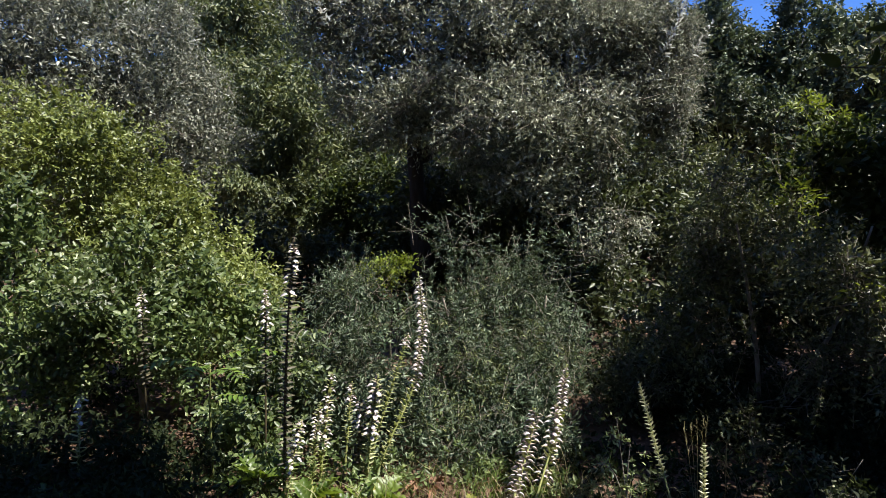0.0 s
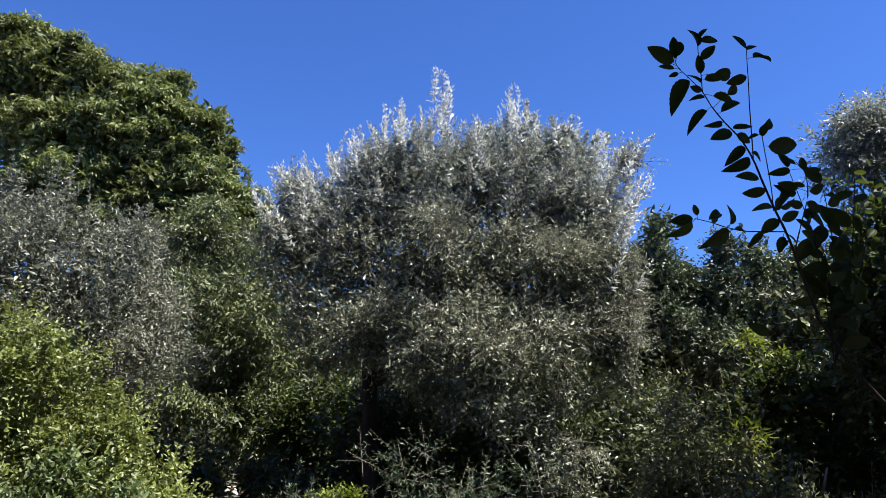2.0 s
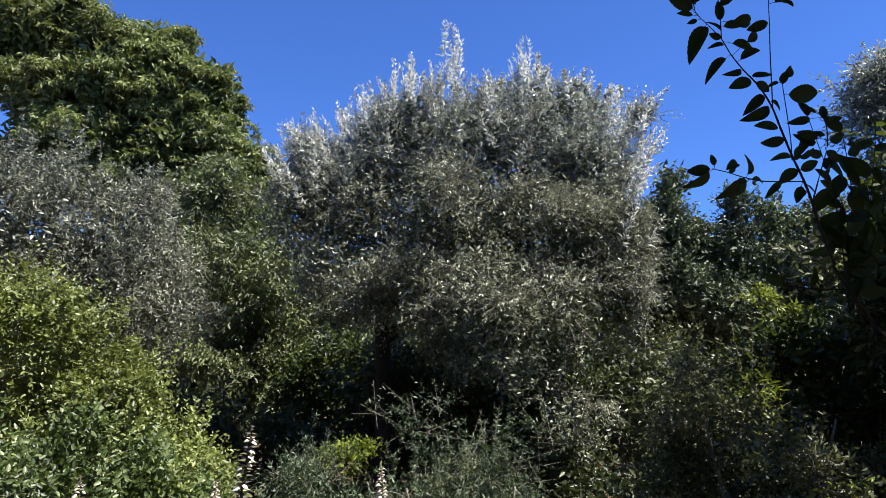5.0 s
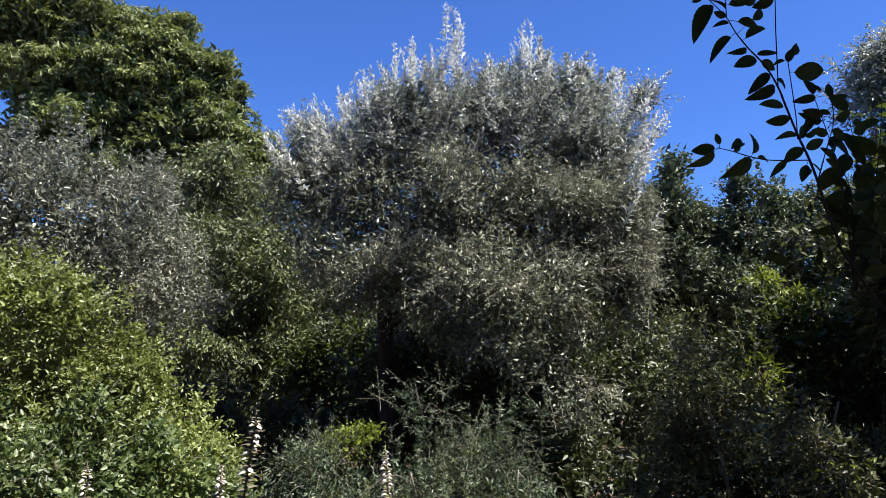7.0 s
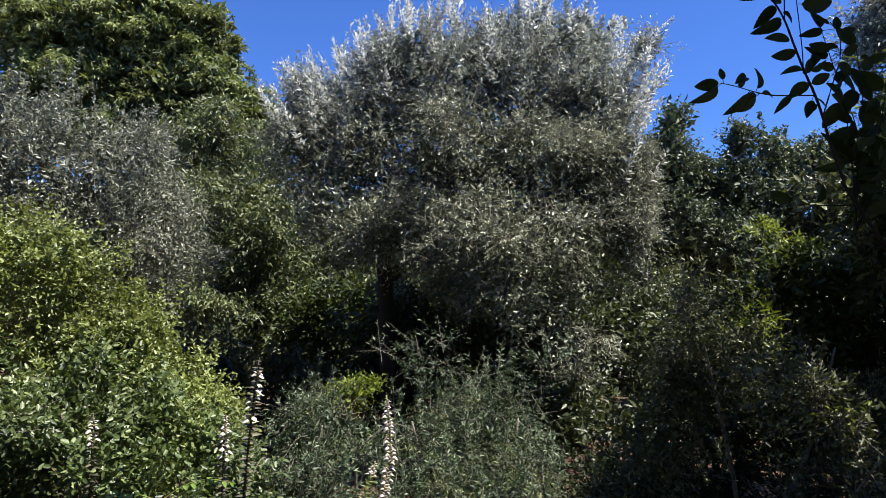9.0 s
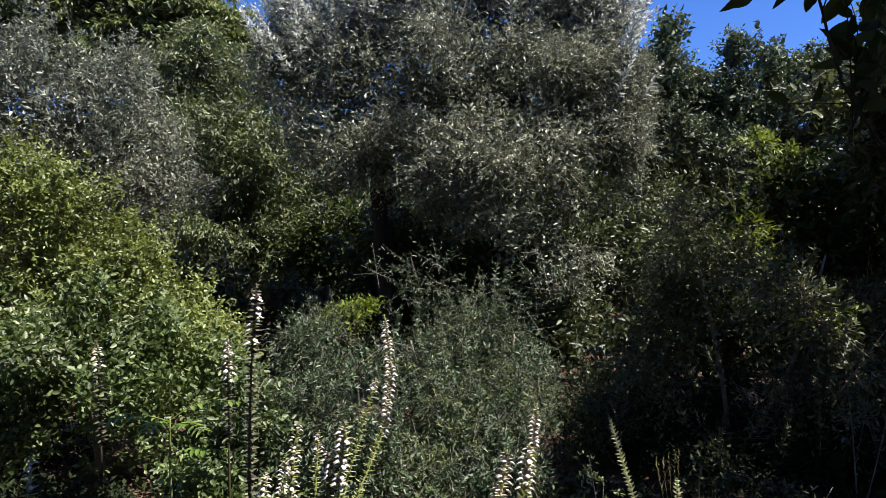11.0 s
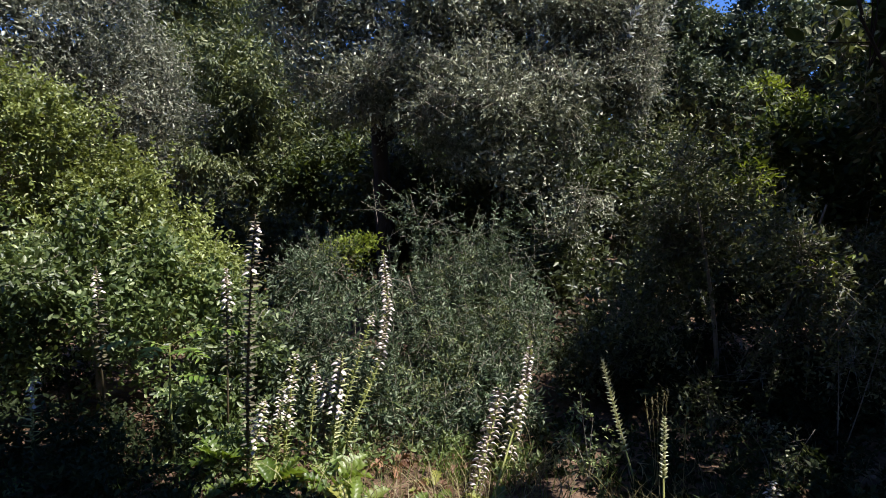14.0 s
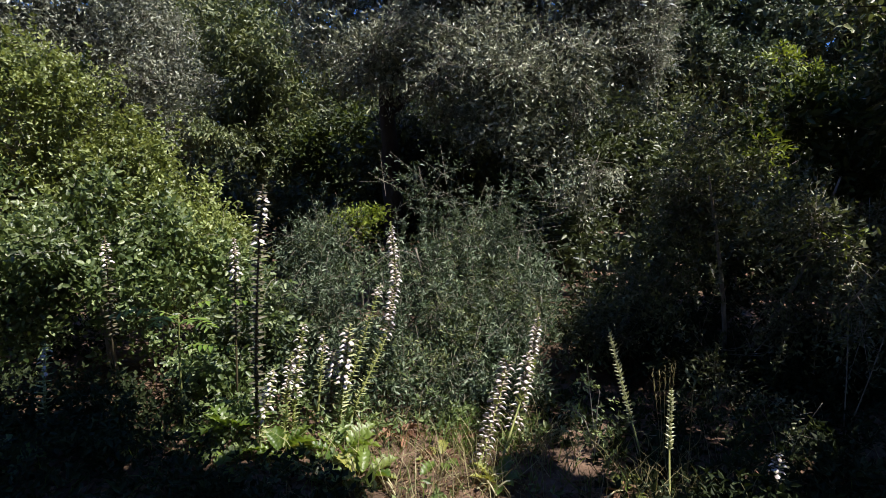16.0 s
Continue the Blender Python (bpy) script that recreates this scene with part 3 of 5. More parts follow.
plant("olive_tree", "sunlit pale olive crown behind the dark leafy branches", "tree", (4.6, 6.4, 0),
      [([(4.6, 6.4, -0.1), (4.5, 6.3, 1.6), (4.3, 6.0, 3.2)], [0.13, 0.1, 0.03])],
      # The lighter leaf again: this crown's sunlit look is partly its colour
      [(SILVER_LIT, dict(lobes=[(4.13, 5.4, 4.18, 0.27, 0.28, 0.33), (4.38, 5.3, 4.2, 0.34, 0.34, 0.4), (3.98, 5.4, 3.95, 0.18, 0.22, 0.21), (4.34, 5.5, 3.75, 0.42, 0.36, 0.37), (4.5, 5.6, 3.15, 0.47, 0.45, 0.47), (4.75, 5.4, 4.0, 0.5, 0.4, 0.45)],
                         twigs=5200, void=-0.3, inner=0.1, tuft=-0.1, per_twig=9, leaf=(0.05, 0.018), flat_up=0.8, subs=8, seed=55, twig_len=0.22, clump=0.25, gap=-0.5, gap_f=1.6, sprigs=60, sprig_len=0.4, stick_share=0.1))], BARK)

# ---- middle distance ----
plant("thicket_shrub", "tangled broad shrub with dull green leaves in half shade", "shrub", (2.1, 4.2, 0),
      [([(2.1, 4.2, -0.1), (2.0, 4.1, 0.6), (1.8, 4.0, 1.4)], [0.018, 0.014, 0.007]), ([(2.1, 4.2, 0.0), (2.4, 4.0, 0.7), (2.5, 3.8, 1.4)], [0.016, 0.012, 0.006])],
      [(THICKET, dict(lobes=[(1.75, 4.2, 1.45, 0.42, 0.45, 0.5), (1.75, 4.4, 1.1, 0.3, 0.3, 0.36), (2.1, 3.9, 1.1, 0.5, 0.45, 0.45), (1.6, 4.2, 0.6, 0.4, 0.35, 0.45), (2.2, 3.7, 0.55, 0.7, 0.45, 0.5), (2.7, 3.6, 0.9, 0.5, 0.5, 0.5), (1.3, 4.4, 0.25, 0.35, 0.35, 0.3), (1.9, 3.7, 0.2, 0.4, 0.35, 0.3), (1.7, 4.35, 1.8, 0.28, 0.3, 0.25), (2.02, 3.47, 1.28, 0.2, 0.15, 0.13), (2.1, 3.3, 1.22, 0.14, 0.12, 0.1), (2.14, 3.15, 1.08, 0.1, 0.1, 0.1), (2.05, 3.02, 0.88, 0.13, 0.08, 0.07)],
                      holes=[(1.4, 4.4, 1.7, 0.3), (1.45, 4.3, 1.22, 0.3), (1.27, 4.2, 1.6, 0.3), (1.7, 4.0, 1.3, 0.16), (1.9, 4.0, 0.75, 0.26), (0.9, 4.75, 1.1, 0.3), (1.25, 4.1, 1.0, 0.28), (1.5, 3.75, 0.6, 0.35), (2.05, 3.6, 0.5, 0.38), (1.75, 3.8, 0.95, 0.25), (2.4, 3.6, 0.95, 0.3), (1.3, 4.9, 0.6, 0.3)], twigs=21000, per_twig=8, leaf=(0.031, 0.0135), oval=True, void=0.1, void_f=3.6, tuft=-0.05, tuft_f=8.0, flat_up=0.7, subs=8, seed=61, twig_len=0.2, depth=0.8, clump=0.3, gap=-0.25, gap_f=2.2, up=0.2, sprigs=90, sprig_len=0.4, stick_share=0.6, stick_r=0.0022)),
       (YELLOW, dict(lobes=[(2.08, 3.85, 1.55, 0.09, 0.09, 0.16), (2.5, 4.6, 2.2, 0.13, 0.1, 0.07), (2.68, 4.6, 2.12, 0.12, 0.1, 0.05), (2.84, 4.55, 2.06, 0.1, 0.1, 0.05), (3.05, 4.5, 2.4, 0.1, 0.1, 0.08), (2.13, 3.14, 1.14, 0.05, 0.05, 0.04)], twigs=80, per_twig=6, leaf=(0.055, 0.018), seed=63, twig_len=0.1, depth=0.9, gap=-3, void=-3, inner=0, up=0.5, stick_share=0.6, stick_r=0.0015))], TWIG, limb_name="stem")

plant("evergreen_shrub", "tall conical shrub with lime-green sunlit leaves", "shrub", (-2.7, 5.5, 0),
      [([(-2.7, 5.5, -0.1), (-2.7, 5.4, 1.0), (-2.7, 5.3, 1.6)], [0.05, 0.035, 0.01])],
      [(LIME, dict(lobes=[(-2.84, 5.2, 2.0, 0.36, 0.36, 0.42), (-2.54, 5.2, 1.78, 0.34, 0.36, 0.41), (-2.27, 5.2, 1.56, 0.32, 0.34, 0.38), (-2.88, 5.2, 1.6, 0.5, 0.48, 0.55), (-2.05, 5.2, 1.28, 0.32, 0.34, 0.36), (-2.38, 5.2, 1.2, 0.5, 0.44, 0.46), (-1.79, 5.2, 1.04, 0.31, 0.34, 0.36), (-1.57, 5.1, 0.84, 0.26, 0.3, 0.33), (-2.61, 5.0, 1.0, 0.52, 0.45, 0.48), (-1.36, 4.8, 0.66, 0.25, 0.28, 0.36), (-3.3, 5.2, 2.0, 0.35, 0.4, 0.5), (-1.9, 4.8, 0.6, 0.5, 0.4, 0.5), (-1.45, 4.5, 0.8, 0.2, 0.22, 0.22), (-1.8, 4.6, 1.0, 0.25, 0.25, 0.3)],
                   holes=[(-2.7, 4.6, 1.3, 0.3), (-3.2, 4.8, 1.2, 0.35)], twigs=17500, per_twig=8, leaf=(0.037, 0.0195), oval=True, flat_up=0.9, void=-0.1, void_f=4.0, tuft=0.02, tuft_f=8.0, inner_scale=1.0, subs=12, sub_r=0.32, seed=71, twig_len=0.17, clump=0.24, gap=-0.5, gap_f=1.8, out=0.6, up=0.4, sprigs=160, sprig_len=0.3, stick_share=0.1, stick_r=0.002))], TWIG, limb_name="stem")

plant("privet_shrub", "glossy green shrub with larger leaves in front of the lime shrub", "shrub", (-2.0, 4.3, 0),
      [([(-2.0, 4.3, -0.1), (-2.0, 4.2, 0.5), (-2.1, 4.1, 1.0)], [0.03, 0.022, 0.01])],
      [(PRIVET, dict(lobes=[(-2.3, 4.0, 0.95, 0.45, 0.4, 0.4), (-1.75, 4.1, 0.75, 0.45, 0.4, 0.4), (-1.3, 4.3, 0.55, 0.35, 0.35, 0.4), (-2.5, 4.0, 0.5, 0.5, 0.4, 0.45), (-1.8, 4.0, 0.35, 0.5, 0.35, 0.35), (-1.15, 3.85, 0.2, 0.3, 0.3, 0.28), (-2.6, 3.7, 0.25, 0.3, 0.3, 0.25), (-1.05, 4.2, 0.35, 0.35, 0.35, 0.4), (-1.6, 4.4, 0.98, 0.22, 0.25, 0.3), (-2.75, 4.2, 1.35, 0.25, 0.3, 0.35), (-2.95, 4.3, 0.8, 0.4, 0.3, 0.5), (-2.05, 4.3, 1.2, 0.18, 0.2, 0.25)],
                     holes=[(-2.25, 4.0, 1.4, 0.25), (-2.4, 3.7, 0.55, 0.25), (-1.7, 3.75, 0.45, 0.25), (-1.15, 3.85, 0.4, 0.2), (-1.9, 3.7, 0.2, 0.4)], inner_scale=1.0, twigs=14000, per_twig=8, leaf=(0.044, 0.0235), oval=True, flat_up=1.0, void=0.05, void_f=4.0, tuft=0.04, tuft_f=7.5, subs=10, seed=81, twig_len=0.16, depth=0.7, clump=0.3, gap=-0.35, gap_f=2.4, up=0.4, stick_share=0.15, stick_r=0.002))], TWIG, limb_name="stem")

plant("olive_sucker_shrub", "low mound of fine grey-green olive suckers and tangled twigs", "shrub", (0.2, 5.0, 0),
      [([(0.2, 5.0, -0.1), (0.1, 4.9, 0.4), (0.0, 4.9, 0.8)], [0.02, 0.015, 0.006]), ([(0.3, 5.0, 0.0), (0.7, 4.9, 0.4), (0.8, 5.0, 0.8)], [0.02, 0.014, 0.006])],
      [(FINE, dict(lobes=[(-0.75, 5.2, 0.55, 0.5, 0.5, 0.42), (0.0, 5.1, 0.5, 0.55, 0.6, 0.42), (0.62, 5.0, 0.5, 0.48, 0.6, 0.45), (0.9, 5.1, 0.45, 0.26, 0.4, 0.4), (0.35, 4.2, 0.25, 0.5, 0.5, 0.33), (-0.35, 4.2, 0.25, 0.5, 0.5, 0.33), (0.62, 4.2, 0.2, 0.3, 0.45, 0.3), (0.1, 3.85, 0.12, 0.45, 0.3, 0.22), (0.35, 3.68, 0.1, 0.35, 0.2, 0.2), (-0.2, 3.7, 0.1, 0.35, 0.2, 0.18), (0.58, 3.75, 0.12, 0.25, 0.25, 0.22), (-0.6, 3.85, 0.12, 0.3, 0.25, 0.22), (0.85, 3.5, 0.05, 0.2, 0.15, 0.12), (-0.85, 4.3, 0.3, 0.4, 0.5, 0.4), (0.6, 5.6, 0.6, 0.7, 0.5, 0.35)],
                   twigs=15500, inner=0.4, inner_scale=1.1, per_twig=10, leaf=(0.041, 0.0095), void=0.12, void_f=3.6, tuft=-0.05, tuft_f=8.0, subs=8, sub_r=0.42, seed=91, twig_len=0.2, depth=0.8, clump=0.25, gap=-0.5, gap_f=2.4, up=0.05, out=0.35, flat_up=0.5, sprigs=330, sprig_len=0.45, stick_share=0.5, stick_r=0.002)),
       (WARM, dict(lobes=[(0.42, 4.85, 0.75, 0.3, 0.28, 0.22), (0.2, 4.7, 0.55, 0.28, 0.25, 0.25), (0.55, 4.55, 0.5, 0.25, 0.25, 0.25), (-0.55, 4.85, 0.72, 0.28, 0.25, 0.18), (-0.75, 4.6, 0.6, 0.22, 0.2, 0.2), (0.25, 4.05, 0.3, 0.3, 0.3, 0.25), (-0.2, 4.1, 0.3, 0.25, 0.25, 0.25), (0.75, 4.4, 0.45, 0.2, 0.2, 0.25), (-0.05, 3.8, 0.2, 0.3, 0.2, 0.18)],
                   twigs=3000, inner=0, per_twig=9, leaf=(0.036, 0.0095), void=0.1, void_f=4.0, tuft=-0.05, tuft_f=8.0, seed=92, twig_len=0.16, depth=0.7, clump=0.3, gap=-0.4, gap_f=2.6, up=0.3, out=0.4, flat_up=0.6, stick_share=0.5, stick_r=0.0018)),
       (FINE, dict(lobes=[(-0.28, 5.7, 1.25, 0.1, 0.1, 0.06), (0.01, 5.6, 1.3, 0.12, 0.1, 0.07), (0.28, 5.6, 1.35, 0.13, 0.1, 0.06), (-0.04, 5.6, 1.05, 0.14, 0.1, 0.07), (0.2, 5.6, 1.15, 0.1, 0.1, 0.08), (0.74, 5.3, 1.15, 0.15, 0.1, 0.08), (0.5, 5.4, 1.05, 0.15, 0.1, 0.08), (1.05, 5.0, 1.2, 0.15, 0.1, 0.1), (0.85, 5.1, 0.95, 0.2, 0.1, 0.1)], inner=0, void=-1, gap=-2, clump=0, twigs=120, per_twig=9, leaf=(0.042, 0.012), seed=93, twig_len=0.24, depth=1.0, up=0.35, out=0.5, stick_share=0.5, stick_r=0.0022))], TWIG, limb_name="stem")

r_arch = random.Random(41)
ARCHES = []
for i in range(18):
    x0, y0 = r_arch.uniform(-0.9, 1.2), r_arch.uniform(4.3, 5.2)
    ln, a = r_arch.uniform(0.35, 0.8), r_arch.uniform(0, 6.28)
    dx, dy, top = math.cos(a) * ln, math.sin(a) * ln * 0.5 - 0.2, r_arch.uniform(0.55, 0.95)
    ARCHES.append(([(x0, y0, 0.0), (x0 + dx * 0.25, y0 + dy * 0.25, top * 0.75), (x0 + dx * 0.6, y0 + dy * 0.6, top), (x0 + dx, y0 + dy, top * r_arch.uniform(0.7, 0.95))], [0.004, 0.003, 0.002, 0.001]))
plant("dry_briar", "arching bare grey-brown stems tangled in the shrub", "briar", (0.1, 4.8, 0), ARCHES, [], TWIG, limb_name="limb")

def sunward(x, y, z, wide):
    """The stretch of air above a place through which the sun reaches it, as a row of hollows in the canopy."""
    reach = 1 / math.tan(radians(SUN_EL))
    return [(x + math.sin(radians(SUN_AZ)) * reach * h, y + math.cos(radians(SUN_AZ)) * reach * h, z + h, wide) for h in np.arange(1.2, 5.2, 0.22)]


# Places that stay sunlit: openings towards the sun are cut through the added canopy
FLECKS = [q for p in ((2.55, 3.98, 2.45, 0.2), (2.7, 3.95, 2.28, 0.22), (2.9, 3.95, 2.38, 0.22), (2.87, 3.95, 2.1, 0.22), (3.0, 3.95, 1.9, 0.2), (2.08, 3.3, 1.2, 0.22), (2.13, 3.12, 1.05, 0.2), (1.65, 2.8, 0.46, 0.13), (1.76, 2.8, 0.38, 0.13), (1.84, 2.85, 0.27, 0.13), (1.55, 2.8, 0.42, 0.13), (2.3, 3.2, 0.83, 0.13), (2.2, 3.15, 0.97, 0.13), (2.43, 3.2, 0.77, 0.13), (2.5, 3.2, 0.53, 0.13), (2.46, 3.15, 0.4, 0.13), (1.5, 2.5, 0.3, 0.24), (2.0, 2.95, 0.25, 0.18), (2.45, 3.6, 1.0, 0.18), (1.95, 3.3, 0.45, 0.18), (0.95, 2.74, 0.08, 0.15), (0.93, 3.09, 0.32, 0.15),
                      (1.12, 2.68, 0.1, 0.15), (1.14, 2.75, 0.22, 0.16), (1.17, 2.83, 0.34, 0.16), (1.19, 2.89, 0.46, 0.16), (1.11, 3.1, 0.13, 0.15), (1.115, 3.25, 0.22, 0.15), (1.12, 3.4, 0.32, 0.16), (1.12, 3.55, 0.43, 0.16), (1.12, 3.67, 0.53, 0.16)) for q in sunward(*p)]
plant("elm_tree", "dark shaded elm tree with toothed leaves, hanging branches and an added unseen canopy for shade", "tree", (3.4, 1.6, 0),
      [([(3.4, 1.6, -0.1), (3.3, 1.7, 1.5), (3.2, 1.7, 3.0), (3.0, 1.6, 4.6)], [0.12, 0.1, 0.07, 0.02]), ([(3.3, 1.7, 1.4), (3.5, 2.8, 1.9), (3.4, 3.9, 2.7)], [0.04, 0.03, 0.01]),
       # Unseen limbs below the added canopy
       ([(3.2, 1.7, 3.0), (2.2, 1.2, 3.8), (1.0, 0.7, 4.2), (-0.3, 0.7, 4.4), (-1.2, 0.5, 4.5)], [0.06, 0.05, 0.035, 0.02, 0.01]), ([(3.25, 1.7, 2.6), (3.9, 2.4, 3.4), (4.3, 2.9, 4.2)], [0.06, 0.045, 0.015])],
      [(ELM, dict(lobes=[(3.18, 4.05, 2.43, 0.37, 0.4, 0.58), (3.38, 3.9, 3.0, 0.4, 0.4, 0.45), (3.45, 4.13, 1.98, 0.6, 0.5, 0.8), (3.9, 4.05, 1.0, 0.7, 0.5, 0.8), (4.1, 4.1, 2.8, 0.65, 0.6, 0.75), (3.3, 4.1, 0.6, 0.7, 0.5, 0.6), (2.75, 4.6, 1.75, 0.35, 0.25, 0.3), (3.05, 4.5, 1.45, 0.4, 0.3, 0.45), (3.2, 4.5, 1.9, 0.35, 0.3, 0.35)],
                  holes=FLECKS, twigs=9500, per_twig=7, oval=True, leaf=(0.058, 0.032), seed=101, twig_len=0.24, depth=0.8, clump=0.3, gap=-0.3, gap_f=1.8, up=0.05, droop=0.06, subs=8, stick_share=0.2)),
       # Sunlit elm leaves, brightened by the lighter thicket colour where flecks fall
       (THICKET, dict(lobes=[(2.56, 3.98, 2.45, 0.1, 0.1, 0.12), (2.7, 3.95, 2.3, 0.16, 0.14, 0.16), (2.9, 3.93, 2.36, 0.16, 0.14, 0.18), (2.86, 3.92, 2.1, 0.18, 0.14, 0.16), (3.0, 3.92, 1.9, 0.14, 0.12, 0.18)],
                  twigs=260, per_twig=6, oval=True, leaf=(0.055, 0.03), seed=105, twig_len=0.16, depth=0.9, clump=0.2, gap=-2, void=-0.3, void_f=6.0, inner=0, up=0.1, droop=0.04, stick_share=0.5)),
       # Unseen lobes on the right, added to shade the thicket and elm
       (ELM, dict(lobes=[(4.2, 3.75, 4.0, 0.55, 0.45, 0.5), (4.7, 3.6, 3.6, 0.7, 0.6, 0.6), (4.6, 3.3, 4.7, 0.5, 0.5, 0.5), (4.6, 2.7, 3.8, 0.8, 0.8, 1.0), (4.4, 2.9, 4.8, 0.5, 0.5, 0.5), (4.9, 1.6, 4.4, 0.6, 0.8, 0.6), (3.2, 0.2, 4.6, 1.1, 0.8, 0.8), (4.4, 3.1, 2.6, 0.8, 0.8, 0.8), (4.0, 0.6, 3.4, 0.9, 0.9, 0.8), (5.0, 2.2, 3.4, 0.9, 0.9, 1.0)],
                  holes=FLECKS, twigs=6000, per_twig=7, leaf=(0.11, 0.065), seed=102, twig_len=0.3, depth=0.9, clump=0.3, gap=-0.8, gap_f=1.2, up=0.05, droop=0.06, void=-0.2, void_f=2.6, subs=6, inner=0.0, stick_share=0.05)),
       # Unseen lobes overhead and behind, added to shade the foreground
       (ELM, dict(lobes=[(1.2, 1.4, 4.5, 0.6, 0.55, 0.5), (0.3, 1.5, 4.5, 0.7, 0.6, 0.5), (0.3, 2.0, 4.9, 0.6, 0.5, 0.45), (0.85, 1.75, 4.9, 0.4, 0.4, 0.4), (-0.5, 2.35, 4.5, 0.45, 0.3, 0.35), (-0.5, 2.1, 4.9, 0.6, 0.5, 0.45), (-0.7, 1.5, 4.5, 0.8, 0.8, 0.5), (-1.6, 1.5, 4.5, 0.8, 0.8, 0.5), (-2.5, 1.5, 4.5, 0.9, 0.8, 0.6), (1.95, 1.0, 4.5, 0.55, 0.5, 0.5),
                         (0.2, 0.0, 4.5, 1.2, 0.8, 0.6), (-1.4, 0.1, 4.4, 1.2, 0.8, 0.6), (-3.2, 0.2, 4.3, 1.0, 0.9, 0.7), (2.2, -1.0, 4.7, 1.2, 1.0, 0.7), (0.2, -1.4, 4.7, 1.3, 1.0, 0.7), (-1.8, -1.4, 4.5, 1.3, 1.0, 0.7), (1.2, -2.8, 4.5, 1.5, 1.1, 0.8), (-1.2, -2.9, 4.3, 1.5, 1.1, 0.8), (-3.4, -1.0, 4.0, 1.1, 1.2, 0.9), (3.4, -2.2, 4.3, 1.1, 1.2, 0.9)],
                  twigs=6500, per_twig=7, leaf=(0.155, 0.09), seed=103, twig_len=0.3, depth=0.9, clump=0.2, gap=-1, gap_f=1.2, up=0.05, droop=0.06, void=-0.9, subs=6, stick_share=0.05)),
       # Thin unseen patches of leaves, added as a shadow mask for the soil
       (ELM, dict(lobes=[(3.28, 1.75, 4.5, 0.48, 0.45, 0.1), (3.9, 1.75, 4.5, 0.5, 0.5, 0.1), (3.3, 2.4, 4.5, 0.48, 0.4, 0.1), (3.9, 2.45, 4.5, 0.5, 0.4, 0.1), (4.4, 1.9, 4.5, 0.5, 0.6, 0.1), (2.64, 1.7, 4.5, 0.07, 0.18, 0.1), (2.64, 2.0, 4.5, 0.07, 0.18, 0.1), (0.1, 2.7, 4.5, 0.2, 0.13, 0.1), (0.35, 2.42, 4.5, 0.22, 0.14, 0.1), (0.0, 2.5, 4.5, 0.25, 0.18, 0.1), (1.35, 1.8, 4.5, 0.2, 0.16, 0.1), (1.2, 1.93, 4.5, 0.36, 0.22, 0.1), (1.48, 1.92, 4.5, 0.16, 0.22, 0.1), (0.8, 1.9, 4.5, 0.3, 0.22, 0.1), (1.66, 1.85, 4.5, 0.12, 0.14, 0.1), (2.92, 2.6, 4.5, 0.14, 0.25, 0.1), (2.85, 1.7, 4.5, 0.18, 0.13, 0.1), (2.93, 1.9, 4.5, 0.14, 0.1, 0.1), (2.75, 1.95, 4.5, 0.12, 0.1, 0.1), (3.7, 2.35, 4.5, 0.42, 0.32, 0.12), (3.42, 2.1, 4.5, 0.14, 0.2, 0.1), (2.86, 1.52, 4.5, 0.14, 0.15, 0.1), (3.45, 1.75, 4.5, 0.13, 0.12, 0.1), (3.68, 1.65, 4.5, 0.2, 0.15, 0.1), (3.5, 1.95, 4.5, 0.12, 0.1, 0.1), (1.25, 1.97, 4.5, 0.2, 0.1, 0.1), (1.52, 1.85, 4.5, 0.15, 0.12, 0.1), (3.1, 3.15, 4.5, 0.26, 0.24, 0.1), (3.25, 2.85, 4.5, 0.26, 0.2, 0.1), (2.67, 2.07, 4.5, 0.13, 0.14, 0.1), (3.82, 2.44, 4.5, 0.13, 0.14, 0.1)], holes=FLECKS, twigs=6100, per_twig=7, leaf=(0.09, 0.055), seed=104, twig_len=0.06, depth=0.9, clump=0, gap=-3, void=-3, inner=0, stick_share=0.1))], BARK)

plant("laurel_shrub", "dark dense shrub in deep shade at the wood's edge", "shrub", (3.0, 6.0, 0),
      [([(3.0, 6.0, -0.1), (3.0, 6.0, 0.8), (2.9, 5.9, 1.6)], [0.05, 0.04, 0.015])],
      # The last two lobes are added to block the sun from soil behind
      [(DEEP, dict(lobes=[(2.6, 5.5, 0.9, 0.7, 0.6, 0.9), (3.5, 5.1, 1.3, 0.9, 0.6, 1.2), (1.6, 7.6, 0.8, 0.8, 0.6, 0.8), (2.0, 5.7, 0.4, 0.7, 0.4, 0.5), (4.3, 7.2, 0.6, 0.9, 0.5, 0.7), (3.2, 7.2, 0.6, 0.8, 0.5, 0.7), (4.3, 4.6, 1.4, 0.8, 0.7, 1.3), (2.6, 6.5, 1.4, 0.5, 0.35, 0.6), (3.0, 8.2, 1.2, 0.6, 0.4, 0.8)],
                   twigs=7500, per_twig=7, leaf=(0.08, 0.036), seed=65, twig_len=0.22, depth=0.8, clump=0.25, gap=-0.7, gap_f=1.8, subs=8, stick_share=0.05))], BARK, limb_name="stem")

